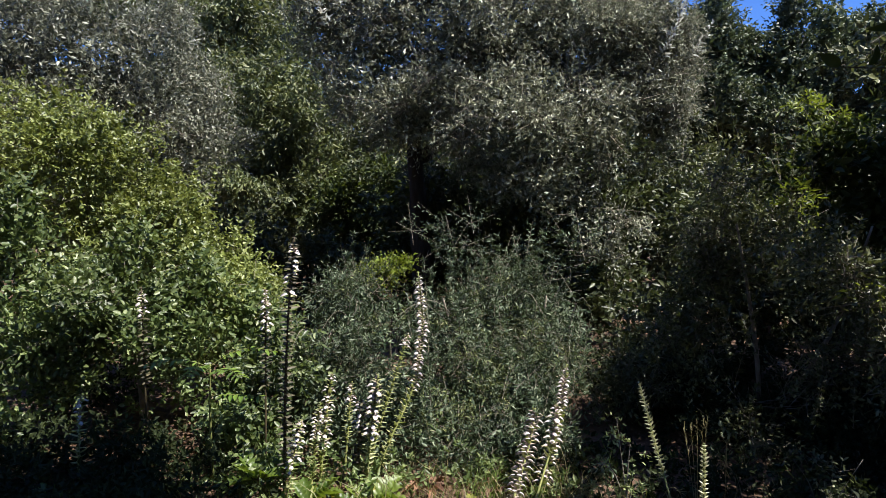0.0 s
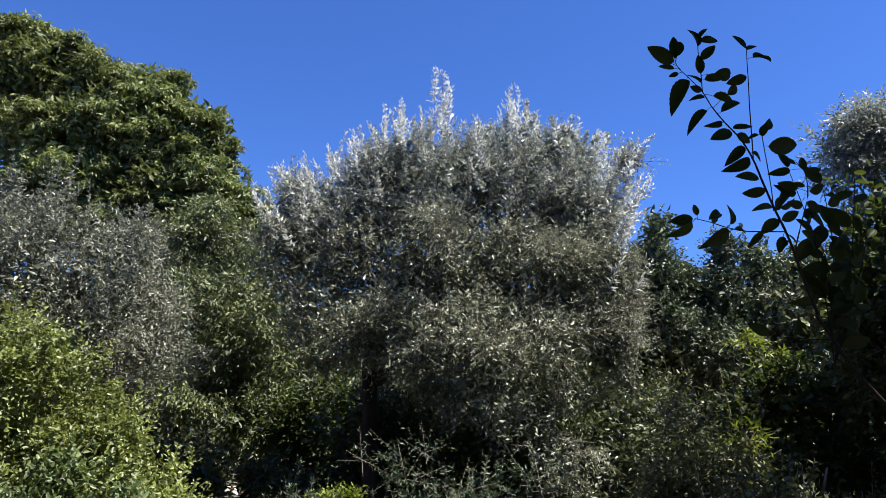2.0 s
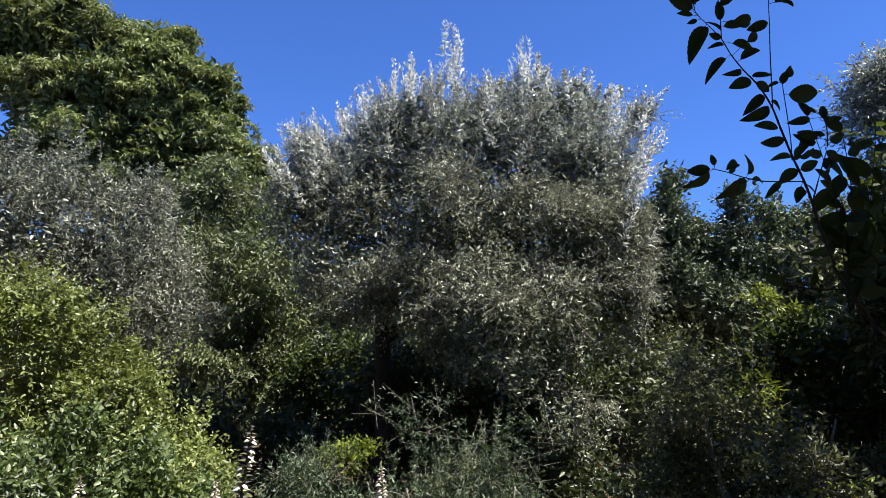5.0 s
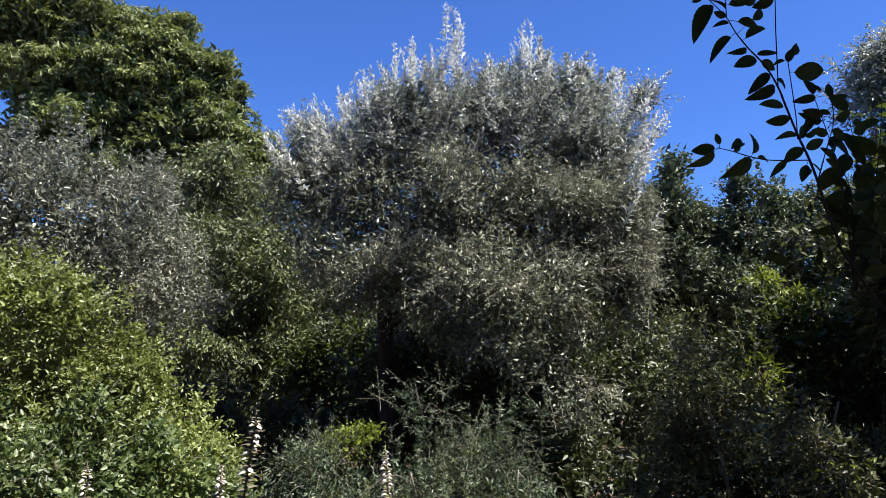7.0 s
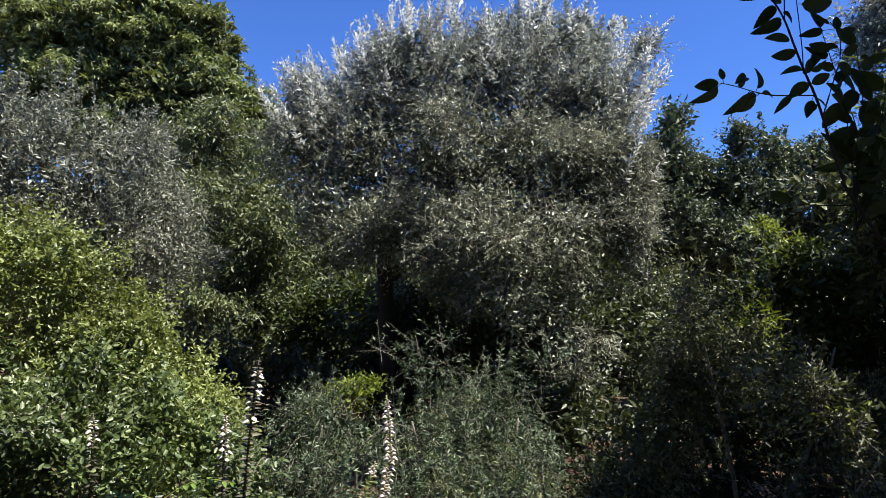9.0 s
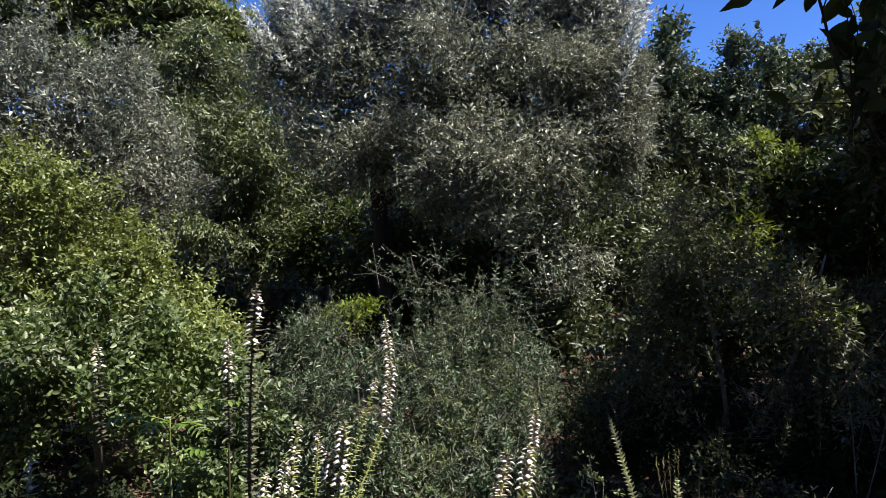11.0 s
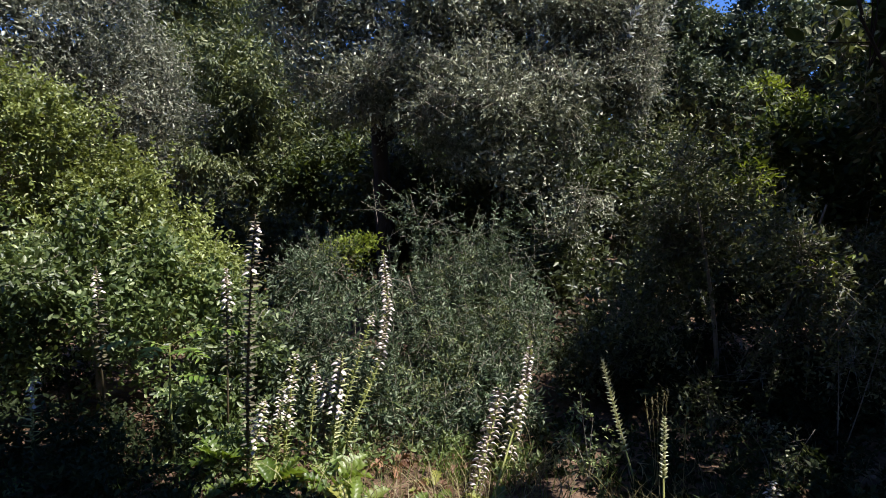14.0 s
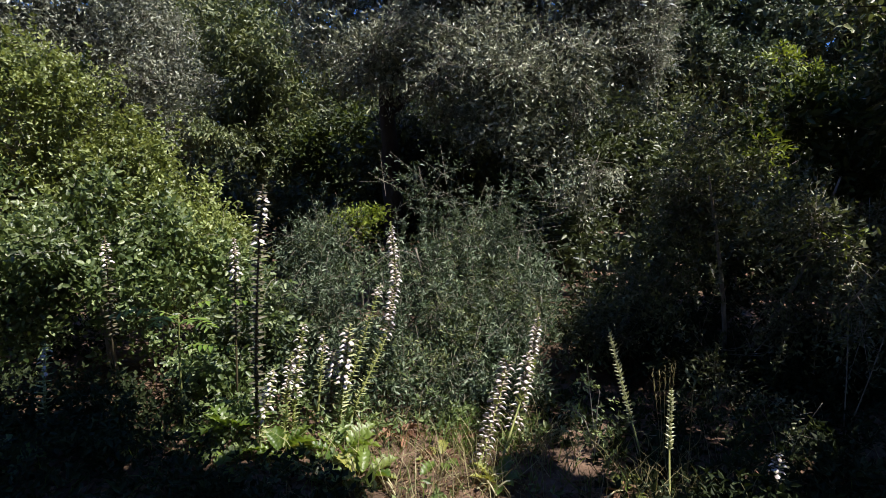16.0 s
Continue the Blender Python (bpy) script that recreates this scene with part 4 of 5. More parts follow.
plant("laurel_shrub", "dark dense leaves added to fill the shaded hollow below the old olive tree", "shrub", (-0.6, 8.0, 0),
      [([(-0.6, 8.0, -0.1), (-0.6, 8.0, 0.4), (-0.7, 7.9, 0.9)], [0.03, 0.02, 0.01])],
      # Dark leaves added where the hollow shows only black shade
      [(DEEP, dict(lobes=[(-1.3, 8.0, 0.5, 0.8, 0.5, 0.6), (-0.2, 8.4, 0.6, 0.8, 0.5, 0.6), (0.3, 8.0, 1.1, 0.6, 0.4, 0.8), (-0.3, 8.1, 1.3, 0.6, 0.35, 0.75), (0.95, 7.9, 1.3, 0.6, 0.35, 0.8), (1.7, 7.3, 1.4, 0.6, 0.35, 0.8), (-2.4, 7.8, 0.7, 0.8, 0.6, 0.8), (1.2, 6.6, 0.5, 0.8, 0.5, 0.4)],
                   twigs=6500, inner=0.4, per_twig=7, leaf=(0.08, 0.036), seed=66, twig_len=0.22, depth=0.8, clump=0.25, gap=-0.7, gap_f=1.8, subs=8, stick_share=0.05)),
       # Darker leaves further back, a backdrop that keeps the hollow black
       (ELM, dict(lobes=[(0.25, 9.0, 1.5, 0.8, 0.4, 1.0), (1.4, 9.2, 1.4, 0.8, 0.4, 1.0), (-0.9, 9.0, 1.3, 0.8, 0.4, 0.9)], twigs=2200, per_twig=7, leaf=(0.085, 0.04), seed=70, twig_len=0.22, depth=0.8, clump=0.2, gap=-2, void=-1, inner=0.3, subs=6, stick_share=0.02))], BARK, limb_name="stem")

plant("laurel_shrub", "dark evergreen shrubs between the olive and the oaks", "shrub", (3.2, 10.6, 0),
      [([(3.2, 10.6, -0.1), (3.2, 10.6, 0.9), (3.1, 10.5, 1.9)], [0.06, 0.045, 0.015])],
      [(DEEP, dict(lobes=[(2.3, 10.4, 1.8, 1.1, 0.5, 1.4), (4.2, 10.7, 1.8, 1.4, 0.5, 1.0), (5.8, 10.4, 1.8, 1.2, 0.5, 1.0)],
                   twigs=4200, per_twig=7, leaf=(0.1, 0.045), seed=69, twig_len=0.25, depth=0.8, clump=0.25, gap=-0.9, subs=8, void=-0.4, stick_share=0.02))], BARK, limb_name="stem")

plant("small_shrub", "small yellow-green sunlit bush below the olive", "shrub", (-0.48, 5.85, 0),
      [([(-0.48, 5.85, -0.1), (-0.48, 5.8, 0.4), (-0.48, 5.72, 0.85)], [0.012, 0.01, 0.004])],
      [(YELLOW, dict(lobes=[(-0.62, 5.7, 0.9, 0.15, 0.13, 0.08), (-0.4, 5.7, 0.95, 0.13, 0.12, 0.08), (-0.52, 5.7, 0.86, 0.2, 0.12, 0.06)],
                     inner=0, void=-0.1, void_f=9, twigs=230, per_twig=6, leaf=(0.042, 0.018), seed=67, twig_len=0.12, depth=0.9, clump=0.2, gap=-1, up=0.5, stick_share=0.2, stick_r=0.0015))], TWIG, limb_name="stem")

plant("sapling", "young sapling with whorls of pale green leaves on thin stems", "sapling", (0.9, 3.08, 0),
      [([(0.9, 3.08, -0.05), (0.9, 3.08, 0.228), (0.91, 3.08, 0.38)], [0.004, 0.003, 0.0015]),
       ([(0.9, 3.08, 0.1), (0.87, 3.08, 0.305), (0.84, 3.08, 0.51)], [0.004, 0.003, 0.0015]),
       ([(0.9, 3.08, 0.05), (0.84, 3.08, 0.224), (0.78, 3.08, 0.28)], [0.004, 0.003, 0.0015]),
       ([(0.9, 3.08, 0.05), (0.925, 3.08, 0.136), (0.95, 3.08, 0.17)], [0.004, 0.003, 0.0015])],
      [(SPRIG, dict(lobes=[(0.84, 3.08, 0.51, 0.028, 0.025, 0.03), (0.81, 3.08, 0.44, 0.028, 0.025, 0.03), (0.85, 3.08, 0.42, 0.028, 0.025, 0.03), (0.91, 3.08, 0.38, 0.028, 0.025, 0.03), (0.89, 3.08, 0.3, 0.028, 0.025, 0.03), (0.91, 3.08, 0.21, 0.028, 0.025, 0.03), (0.78, 3.08, 0.28, 0.028, 0.025, 0.03), (0.73, 3.08, 0.17, 0.028, 0.025, 0.03), (0.81, 3.08, 0.16, 0.028, 0.025, 0.03), (0.96, 3.08, 0.34, 0.028, 0.025, 0.03), (0.95, 3.08, 0.17, 0.028, 0.025, 0.03), (0.89, 3.08, 0.16, 0.028, 0.025, 0.03)],
                    inner=0, void=-2, oval=True, twigs=40, per_twig=5, leaf=(0.026, 0.0125), seed=68, twig_len=0.035, depth=1.0, gap=-2, up=0.6, stick_share=0.3, stick_r=0.0008, clump=0))], TWIG, limb_name="stem")

plant("bramble", "sparse low bramble with small pale leaves in flecks of sun", "bramble", (1.7, 2.85, 0),
      [([(1.7, 2.85, -0.03), (1.66, 2.82, 0.25), (1.55, 2.8, 0.42)], [0.003, 0.0025, 0.001]), ([(1.7, 2.85, 0.0), (1.78, 2.82, 0.25), (1.86, 2.8, 0.42)], [0.003, 0.0025, 0.001])],
      [(THICKET, dict(lobes=[(1.53, 2.8, 0.44, 0.07, 0.05, 0.03), (1.65, 2.8, 0.42, 0.08, 0.05, 0.05), (1.76, 2.8, 0.37, 0.07, 0.05, 0.06), (1.83, 2.83, 0.28, 0.05, 0.05, 0.07), (1.72, 2.82, 0.25, 0.08, 0.05, 0.05)],
                      inner=0, void=-2, oval=True, twigs=48, per_twig=4, leaf=(0.026, 0.013), seed=71, twig_len=0.07, depth=1.0, gap=-2, up=0.4, stick_share=0.6, stick_r=0.001, clump=0))], TWIG, limb_name="stem")

plant("bramble", "arching bramble with scattered sunlit leaves before the dark thicket", "bramble", (2.3, 3.25, 0),
      [([(2.3, 3.25, -0.03), (2.25, 3.22, 0.5), (2.18, 3.18, 0.98)], [0.004, 0.003, 0.001]), ([(2.3, 3.25, 0.0), (2.4, 3.22, 0.45), (2.46, 3.2, 0.8)], [0.004, 0.003, 0.001])],
      [(THICKET, dict(lobes=[(2.17, 3.18, 0.98, 0.07, 0.06, 0.06), (2.25, 3.18, 0.9, 0.09, 0.06, 0.06), (2.33, 3.2, 0.82, 0.09, 0.06, 0.07), (2.44, 3.2, 0.77, 0.08, 0.06, 0.08), (2.5, 3.2, 0.58, 0.07, 0.06, 0.12), (2.46, 3.18, 0.4, 0.07, 0.06, 0.1), (2.3, 3.2, 0.65, 0.1, 0.06, 0.08)],
                      inner=0, void=-2, oval=True, twigs=95, per_twig=5, leaf=(0.03, 0.014), seed=72, twig_len=0.1, depth=1.0, gap=-2, up=0.3, stick_share=0.6, stick_r=0.0012, clump=0))], TWIG, limb_name="stem")

# ---- woods that close the view behind the trees ----
wl = []
rw = random.Random(5)
for i in range(26):
    a = radians(-62 + i * 5)
    dist = 13 + rw.uniform(-1, 2.5)
    low = 0.5 if i > 14 else 0.0   # the wood falls away behind the oaks
    wl.append((dist * math.sin(a), dist * math.cos(a) + 1, 1.9 - low / 2, 1.3, 1.0, 2.35 - low / 2 + rw.uniform(-0.3, 0.3)))
(wv, wf), _ = foliage(wl, 10500, 6, (0.3, 0.16), 111, void=-2, inner=0, twig_len=0.5, depth=0.8, gap=-1.5, stick_share=0)
# Unseen hedge added behind the camera to block low sky light
bl = []
for i in range(22):
    a = radians(72 + i * 10)
    # left open so that the sun comes through
    if 98 < 72 + i * 10 < 130:
        continue
    dist = 7.5 + rw.uniform(-0.5, 1.5)
    bl.append((dist * math.sin(a), dist * math.cos(a), 2.6, 1.5, 1.3, 2.8 + rw.uniform(-0.5, 1.0)))
(bv, bf), _ = foliage(bl, 2500, 6, (0.4, 0.2), 113, twig_len=0.5, depth=0.8, gap=-1.5, stick_share=0, void=-2, inner=0)
tagged(link_mesh("garden_hedge", bv, bf, DEEP), "tall dark green unseen hedge added behind the camera, open towards the sun", "hedge", kind="stuff")
tagged(link_mesh("far_woods", wv, wf, DEEP), "dense dark green woods behind the garden trees", "woods", kind="stuff")

# ---- the near branch: stems and single leaves ----
def blade_mesh(name, length, width, material, rows=7, lobes=0, teeth=0.0, cup=0.18, bend=0.25, fullness=0.75, skew=0.85):
    """One leaf with a midrib fold, a bent blade and an uneven margin, along +x from its base."""
    bm = bmesh.new()
    grid = []
    for i in range(rows * 2 + 1):
        u = i / (rows * 2)
        half = 0.5 * width * math.sin(math.pi * min(u ** skew, 1)) ** fullness if 0 < u < 1 else 0.0004
        if lobes:
            half *= 0.48 + 0.52 * abs(math.cos(math.pi * lobes * u)) ** 0.6 * (1 - 0.25 * math.sin(9 * u + lobes))
        elif teeth:
            half *= 1 - teeth * (i % 2)
        z = -bend * length * u * u
        line = []
        for k in (-1, -0.5, 0, 0.5, 1):
            ripple = 0.05 * width * abs(k) * math.cos(2 * math.pi * lobes * u + k) if lobes else 0
            line.append(bm.verts.new((length * u + (0.35 * abs(half * k) if lobes else 0), half * k, z + cup * abs(half * k) * 2 - 0.04 * width * (1 - abs(k)) + ripple)))
        grid.append(line)
    for a, b in zip(grid, grid[1:]):
        for k in range(4):
            bm.faces.new((a[k], b[k], b[k + 1], a[k + 1]))
    bmesh.ops.remove_doubles(bm, verts=bm.verts, dist=0.0002)
    for f in bm.faces:
        f.smooth = True
    me = bpy.data.meshes.new(name)
    bm.to_mesh(me)
    bm.free()
    me.materials.append(material)
    return me


def aim(p, d, up=(0, 0, 1), scale=1.0):
    """A pose at p whose x axis runs along d and whose z axis is near up."""
    x = Vector(d).normalized()
    y = Vector(up).cross(x)
    y = y.normalized() if y.length > 1e-4 else Vector((0, 1, 0))
    z = x.cross(y)
    m = Matrix((x, y, z)).transposed().to_4x4()
    return Matrix.Translation(p) @ m @ Matrix.Scale(scale, 4)


def piece(name, mesh, parent, m, label=""):
    ob = new(name, mesh)
    ob.parent = parent
    ob.matrix_basis = m
    if label:
        ob["label"] = label
    return ob


rb = random.Random(18)
ELM_LEAF = leafy("single_elm_leaf", [(0.0, (0.03, 0.045, 0.014)), (1.0, (0.055, 0.08, 0.02))], 0.6, (0.14, 0.22, 0.02), 0.16, 0.3, 0.15, pieces=False)
elm_leaves = [blade_mesh("leaf", 0.07, w, ELM_LEAF, 9, 0, 0.06, c, b, 0.74, k) for w, c, b, k in ((0.036, 0.1, 0.1, 0.8), (0.031, 0.3, 0.3, 0.74), (0.039, 0.1, 0.22, 0.84), (0.027, 0.5, 0.4, 0.78))]
branch = thing("elm_sapling", "thin young elm with dark toothed leaves against the sky", "sapling", (1.9, 1.5, 0.0))
bo = Vector(branch.location)
# each stem: its line, and its leaves as (place along the line, bearing in degrees in the upright plane, stalk and blade in millimetres)
STEMS = [
    ([(0.972, 1.42, 1.92), (0.953, 1.43, 2.001), (0.937, 1.43, 2.069), (0.92, 1.43, 2.124), (0.904, 1.44, 2.183), (0.892, 1.46, 2.262), (0.892, 1.49, 2.329), (0.886, 1.53, 2.4), (0.87, 1.57, 2.463), (0.853, 1.6, 2.523), (0.839, 1.62, 2.579), (0.811, 1.64, 2.632), (0.789, 1.66, 2.681), (0.788, 1.67, 2.747)],
     [(11.7, 147, 26, 81), (12.0, 134, 10, 82), (11.6, 171, 20, 43), (11.4, -163, 15, 27), (12.3, 97, 2, 71), (12.2, 74, 16, 65), (11.0, -120, 9, 104), (10.0, 169, 1, 34), (9.6, -178, 3, 39), (9.8, -9, 27, 71), (8.5, 37, 12, 68), (8.9, 44, 62, 60), (9.0, -138, 19, 74), (8.0, -159, 8, 46), (7.6, 10, 6, 52), (7.4, -161, 5, 60), (7.3, -20, 5, 48), (6.6, -135, 2, 62), (6.0, -150, 8, 70), (6.3, -14, 7, 36), (5.0, 171, 6, 54), (4.6, -167, 1, 51), (4.0, -177, 3, 48), (3.5, -145, 3, 53), (3.0, -112, 17, 42), (2.6, -131, 4, 25), (3.8, 68, 4, 37), (3.9, 22, 15, 44), (3.4, 27, 4, 48), (2.9, -49, 7, 29)]),
    ([(0.894, 1.49, 2.329), (0.89, 1.48, 2.391), (0.886, 1.47, 2.463), (0.884, 1.46, 2.537), (0.885, 1.46, 2.577), (0.887, 1.46, 2.62)],
     [(5.0, 128, 3, 45), (4.9, 41, 2, 40), (4.3, 20, 18, 67), (3.1, -162, 4, 47)]),
    ([(0.903, 1.441, 2.175), (0.909, 1.45, 2.23), (0.898, 1.44, 2.299), (0.894, 1.44, 2.351), (0.892, 1.44, 2.388)],
     [(3.9, 38, 6, 55), (3.6, -165, 9, 27), (2.8, 4, 12, 80), (3.4, 77, 1, 36)]),
    ([(0.921, 1.43, 2.12), (0.855, 1.42, 2.115), (0.808, 1.41, 2.112), (0.768, 1.41, 2.119), (0.726, 1.41, 2.131), (0.691, 1.41, 2.138)],
     [(5.0, -172, 4, 48), (4.9, -140, 13, 64), (4.8, 95, 9, 29), (4.2, 35, 7, 58), (4.0, 24, 5, 26), (2.9, 71, 9, 49), (2.6, 0, 2, 34), (0.9, -136, 4, 44), (2.6, -147, 15, 63), (3.2, -131, 13, 61), (2.6, -164, 13, 34)]),
    ([(0.84, 1.62, 2.577), (0.845, 1.63, 2.646), (0.847, 1.64, 2.723), (0.853, 1.64, 2.759)],
     [(2.1, 97, 5, 63), (3.0, 59, 2, 38), (2.6, 21, 9, 60), (1.4, 51, 11, 59), (0.8, 97, 6, 56), (0.4, 124, 1, 46), (0.6, 7, 9, 56), (0.8, 10, 39, 83)]),
    ([(0.937, 1.43, 2.069), (0.968, 1.44, 2.143), (1.006, 1.46, 2.222), (1.02, 1.48, 2.29), (1.013, 1.5, 2.327)],
     [(3.4, -171, 31, 48), (2.2, 163, 24, 47), (3.6, 148, 11, 37), (3.3, 74, 1, 42), (3.0, 19, 6, 35), (2.2, 16, 7, 50), (1.8, -25, 1, 49), (1.6, 170, 7, 38), (1.0, 25, 1, 39), (0.8, -29, 4, 45), (2.4, 161, 4, 34)]),
    ([(1.9, 1.5, -0.03), (1.75, 1.46, 0.9), (1.4, 1.43, 1.5), (1.1, 1.42, 1.73), (0.966, 1.42, 1.92)], []),
    ([(1.0, 1.42, 1.865), (0.95, 1.46, 1.87), (0.9, 1.5, 1.88)], [(1.3, 60, 6, 50), (2.0, 150, 6, 50)])]
for reach in ((0.989, 1.5, 2.31), (1.11, 1.55, 2.29), (1.24, 1.6, 2.33), (1.04, 1.5, 2.14), (1.11, 1.5, 1.96), (1.0, 1.46, 1.98), (1.25, 1.6, 2.16)):   # leafy side twigs
    foot = Vector((1.0, 1.425, 1.8 + 0.08 * rb.random()))
    far = Vector(reach)
    line = [foot, foot.lerp(far, 0.5) + Vector((0.02, 0, 0.03)), far]
    STEMS.append(([tuple(p) for p in line], [(0.45 + 0.17 * i, rb.uniform(10, 170) if i % 2 else rb.uniform(-170, 10), 6, rb.uniform(45, 72)) for i in range(10)]))
for q, (line, leaves) in enumerate(STEMS):
    thick = (0.0034, 0.0016, 0.0014, 0.0016, 0.0016, 0.0018, 0.0052)[q] if q < 7 else 0.0016
    v, f = tube([Vector(p) - bo for p in line], np.linspace(thick, 0.0036 if q == 6 else 0.0009, len(line)), 6, 0.15, q)
    link_mesh("stem", v, f, BARK, branch, smooth=True)
    pts = [Vector(p) for p in line]
    for s_, deg, stalk_mm, blade_mm in leaves:
        k = min(int(s_), len(pts) - 2)
        at = pts[k].lerp(pts[k + 1], s_ - k) - bo
        flat_dir = Vector((math.cos(radians(deg)), 0, math.sin(radians(deg))))
        base_at = at + flat_dir * stalk_mm / 1000
        if stalk_mm > 7:
            v, f = tube([at, (at + base_at) / 2 + Vector((0, 0, 0.001)), base_at], [0.0008, 0.0007, 0.0007], 5)
            link_mesh("leaf_stalk", v, f, BARK, branch, smooth=True)
        d = flat_dir + Vector((0, rb.uniform(-0.3, 0.3), 0))
        across = flat_dir.cross(Vector((0, 1, 0)))
        up = Vector((0, -1, 0)) + across * rb.choice((-1, 1)) * rb.uniform(0.1, 0.9)
        piece("leaf", rb.choice(elm_leaves), branch, aim(base_at, d, up, blade_mm / 70 * 1.05))

# ---- bear's-breeches: flower spikes and leaf clumps ----
PETAL = rough_stuff("white_petal", [(0.3, (0.38, 0.32, 0.33)), (0.7, (0.64, 0.59, 0.57))], 40, 0.6, 0.2, 0.002)
HOOD = rough_stuff("mauve_hood", [(0.3, (0.24, 0.18, 0.15)), (0.7, (0.5, 0.43, 0.37))], 30, 0.5, 0.3, 0.002)
BRACT = leafy("green_bract", [(0.0, (0.2, 0.24, 0.08)), (1.0, (0.48, 0.48, 0.26))], 0.45, (0.4, 0.45, 0.06), 0.3, 0.2, pieces=False)
SPENT = leafy("spent_bract", [(0.0, (0.03, 0.026, 0.018)), (1.0, (0.11, 0.1, 0.055))], 0.6, (0.25, 0.2, 0.06), 0.2, 0.2, pieces=False)
STALK = rough_stuff("green_stalk", [(0.3, (0.11, 0.14, 0.04)), (0.7, (0.27, 0.27, 0.1))], 12, 0.55, 0.3, 0.003)
PALE_STALK = rough_stuff("bleached_stalk", [(0.3, (0.3, 0.26, 0.14)), (0.7, (0.55, 0.5, 0.32))], 14, 0.7, 0.3, 0.003)
DARKSTALK = rough_stuff("dark_stalk", [(0.3, (0.04, 0.035, 0.02)), (0.7, (0.12, 0.09, 0.05))], 12, 0.7, 0.3, 0.003)


def scoop(name, length, width, arch, drop, material, lobes=0):
    bm = bmesh.new()
    rows = []
    for i in range(7):
        u = i / 6
        half = 0.5 * width * math.sin(math.pi * (0.12 + 0.8 * u)) ** 0.6
        if lobes and i == 6:
            half *= 0.75
        row = []
        for k in range(5):
            v = k / 2 - 1
            x = length * u * (1 - (0.12 * (k % 2) if lobes and i == 6 else 0))
            row.append(bm.verts.new((x, half * v, arch * (1 - v * v) * math.sin(math.pi * min(1, 0.25 + 0.75 * u)) + drop * u * u)))
        rows.append(row)
    for a, b in zip(rows, rows[1:]):
        for k in range(4):
            bm.faces.new((a[k], b[k], b[k + 1], a[k + 1])).smooth = True
    me = bpy.data.meshes.new(name)
    bm.to_mesh(me)
    bm.free()
    me.materials.append(material)
    return me


M_PETAL = scoop("flower", 0.026, 0.024, 0.008, -0.013, PETAL, 1)
M_HOOD = scoop("hood", 0.036, 0.014, 0.008, -0.003, HOOD)
M_BRACT = scoop("bract", 0.05, 0.018, 0.006, 0.006, BRACT)
M_SPENT = scoop("bract", 0.052, 0.022, 0.008, -0.004, SPENT)
rs = random.Random(23)


BUD = leafy("cream_bud", [(0.0, (0.3, 0.31, 0.16)), (1.0, (0.62, 0.6, 0.42))], 0.5, (0.5, 0.5, 0.2), 0.25, 0.2, pieces=False)
M_BUD = scoop("bract", 0.034, 0.02, 0.008, 0.01, BUD)


def flower_spike(line, bloom, label, stalk=STALK, size=1.0, dense=1.0, bare_to=0.2, budded=False, share=0.62):
    """One stalk along a line of points. bloom: (from, to) along it where white flowers are open; bracts below and buds above."""
    base = Vector(line[0])
    t = thing("acanthus_spike", label, "flower", base, group="acanthus flower spikes")
    pts = [Vector(p) - base for p in line]
    v, f = tube(pts, np.linspace(0.008, 0.003, len(pts)) * size, 7, 0.1, 3)
    link_mesh("stem", v, f, stalk, t, smooth=True)
    total = sum((b - a).length for a, b in zip(pts, pts[1:]))
    step = 0.014 * size / dense
    n = int(total * (1 - bare_to) / step)
    turn = rs.uniform(0, 6.28)
    for i in range(n):
        s = bare_to + (1 - bare_to) * (i + 0.5) / n
        q = s * (len(pts) - 1) * 0.9999
        k = int(q)
        at = pts[k].lerp(pts[k + 1], q - k)
        along = (pts[k + 1] - pts[k]).normalized()
        u = along.cross(Vector((0.3, 1, 0))).normalized()
        w = along.cross(u)
        near_top = min(1.0, (1 - s) * 7 + 0.35) * size
        for j in range(2):
            a = turn + i * math.pi / 2 + j * math.pi + rs.uniform(-0.3, 0.3)   # flowers stand in four ranks
            d = (u * math.cos(a) + w * math.sin(a)) + along * rs.uniform(0.15, 0.5)
            z = along + Vector((0, 0, 0.3))
            sc = near_top * rs.uniform(0.8, 1.1)
            open_here = bloom[0] <= s <= bloom[1] and rs.random() < share
            if open_here:
                fl = piece("flower", M_PETAL, t, aim(at + d.normalized() * 0.02 * sc, d - along * 0.25, z, sc))
                piece("hood", M_HOOD, fl, Matrix.Translation((-0.02, 0, 0.006)) @ Matrix.Rotation(-0.45, 4, "Y"))
                if j == 0:
                    piece("bract", M_BRACT, fl, Matrix.Translation((-0.02, 0, -0.006)) @ Matrix.Rotation(0.1, 4, "Y"))
            else:
                piece("bract", M_BUD if budded else M_BRACT if (stalk is STALK) else M_SPENT, t, aim(at, d - along * rs.uniform(0.0, 0.3), z, sc * rs.uniform(0.7, 1.0)))
    return t


TALL = "tall acanthus spike with white flowers and mauve hoods"
flower_spike([(-0.83, 3.3, 0.0), (-0.82, 3.31, 0.5), (-0.80, 3.33, 0.95), (-0.765, 3.35, 1.37)], (0.72, 0.96), "tall dark-stemmed acanthus spike with white flowers at its top", DARKSTALK, 1.15, 0.9, 0.08)
flower_spike([(-1.01, 3.6, 0.0), (-1.0, 3.6, 0.5), (-0.99, 3.6, 1.06)], (0.78, 1.0), "acanthus spike with white flowers beside the green shrub", DARKSTALK, 1.0, 0.8, 0.5)
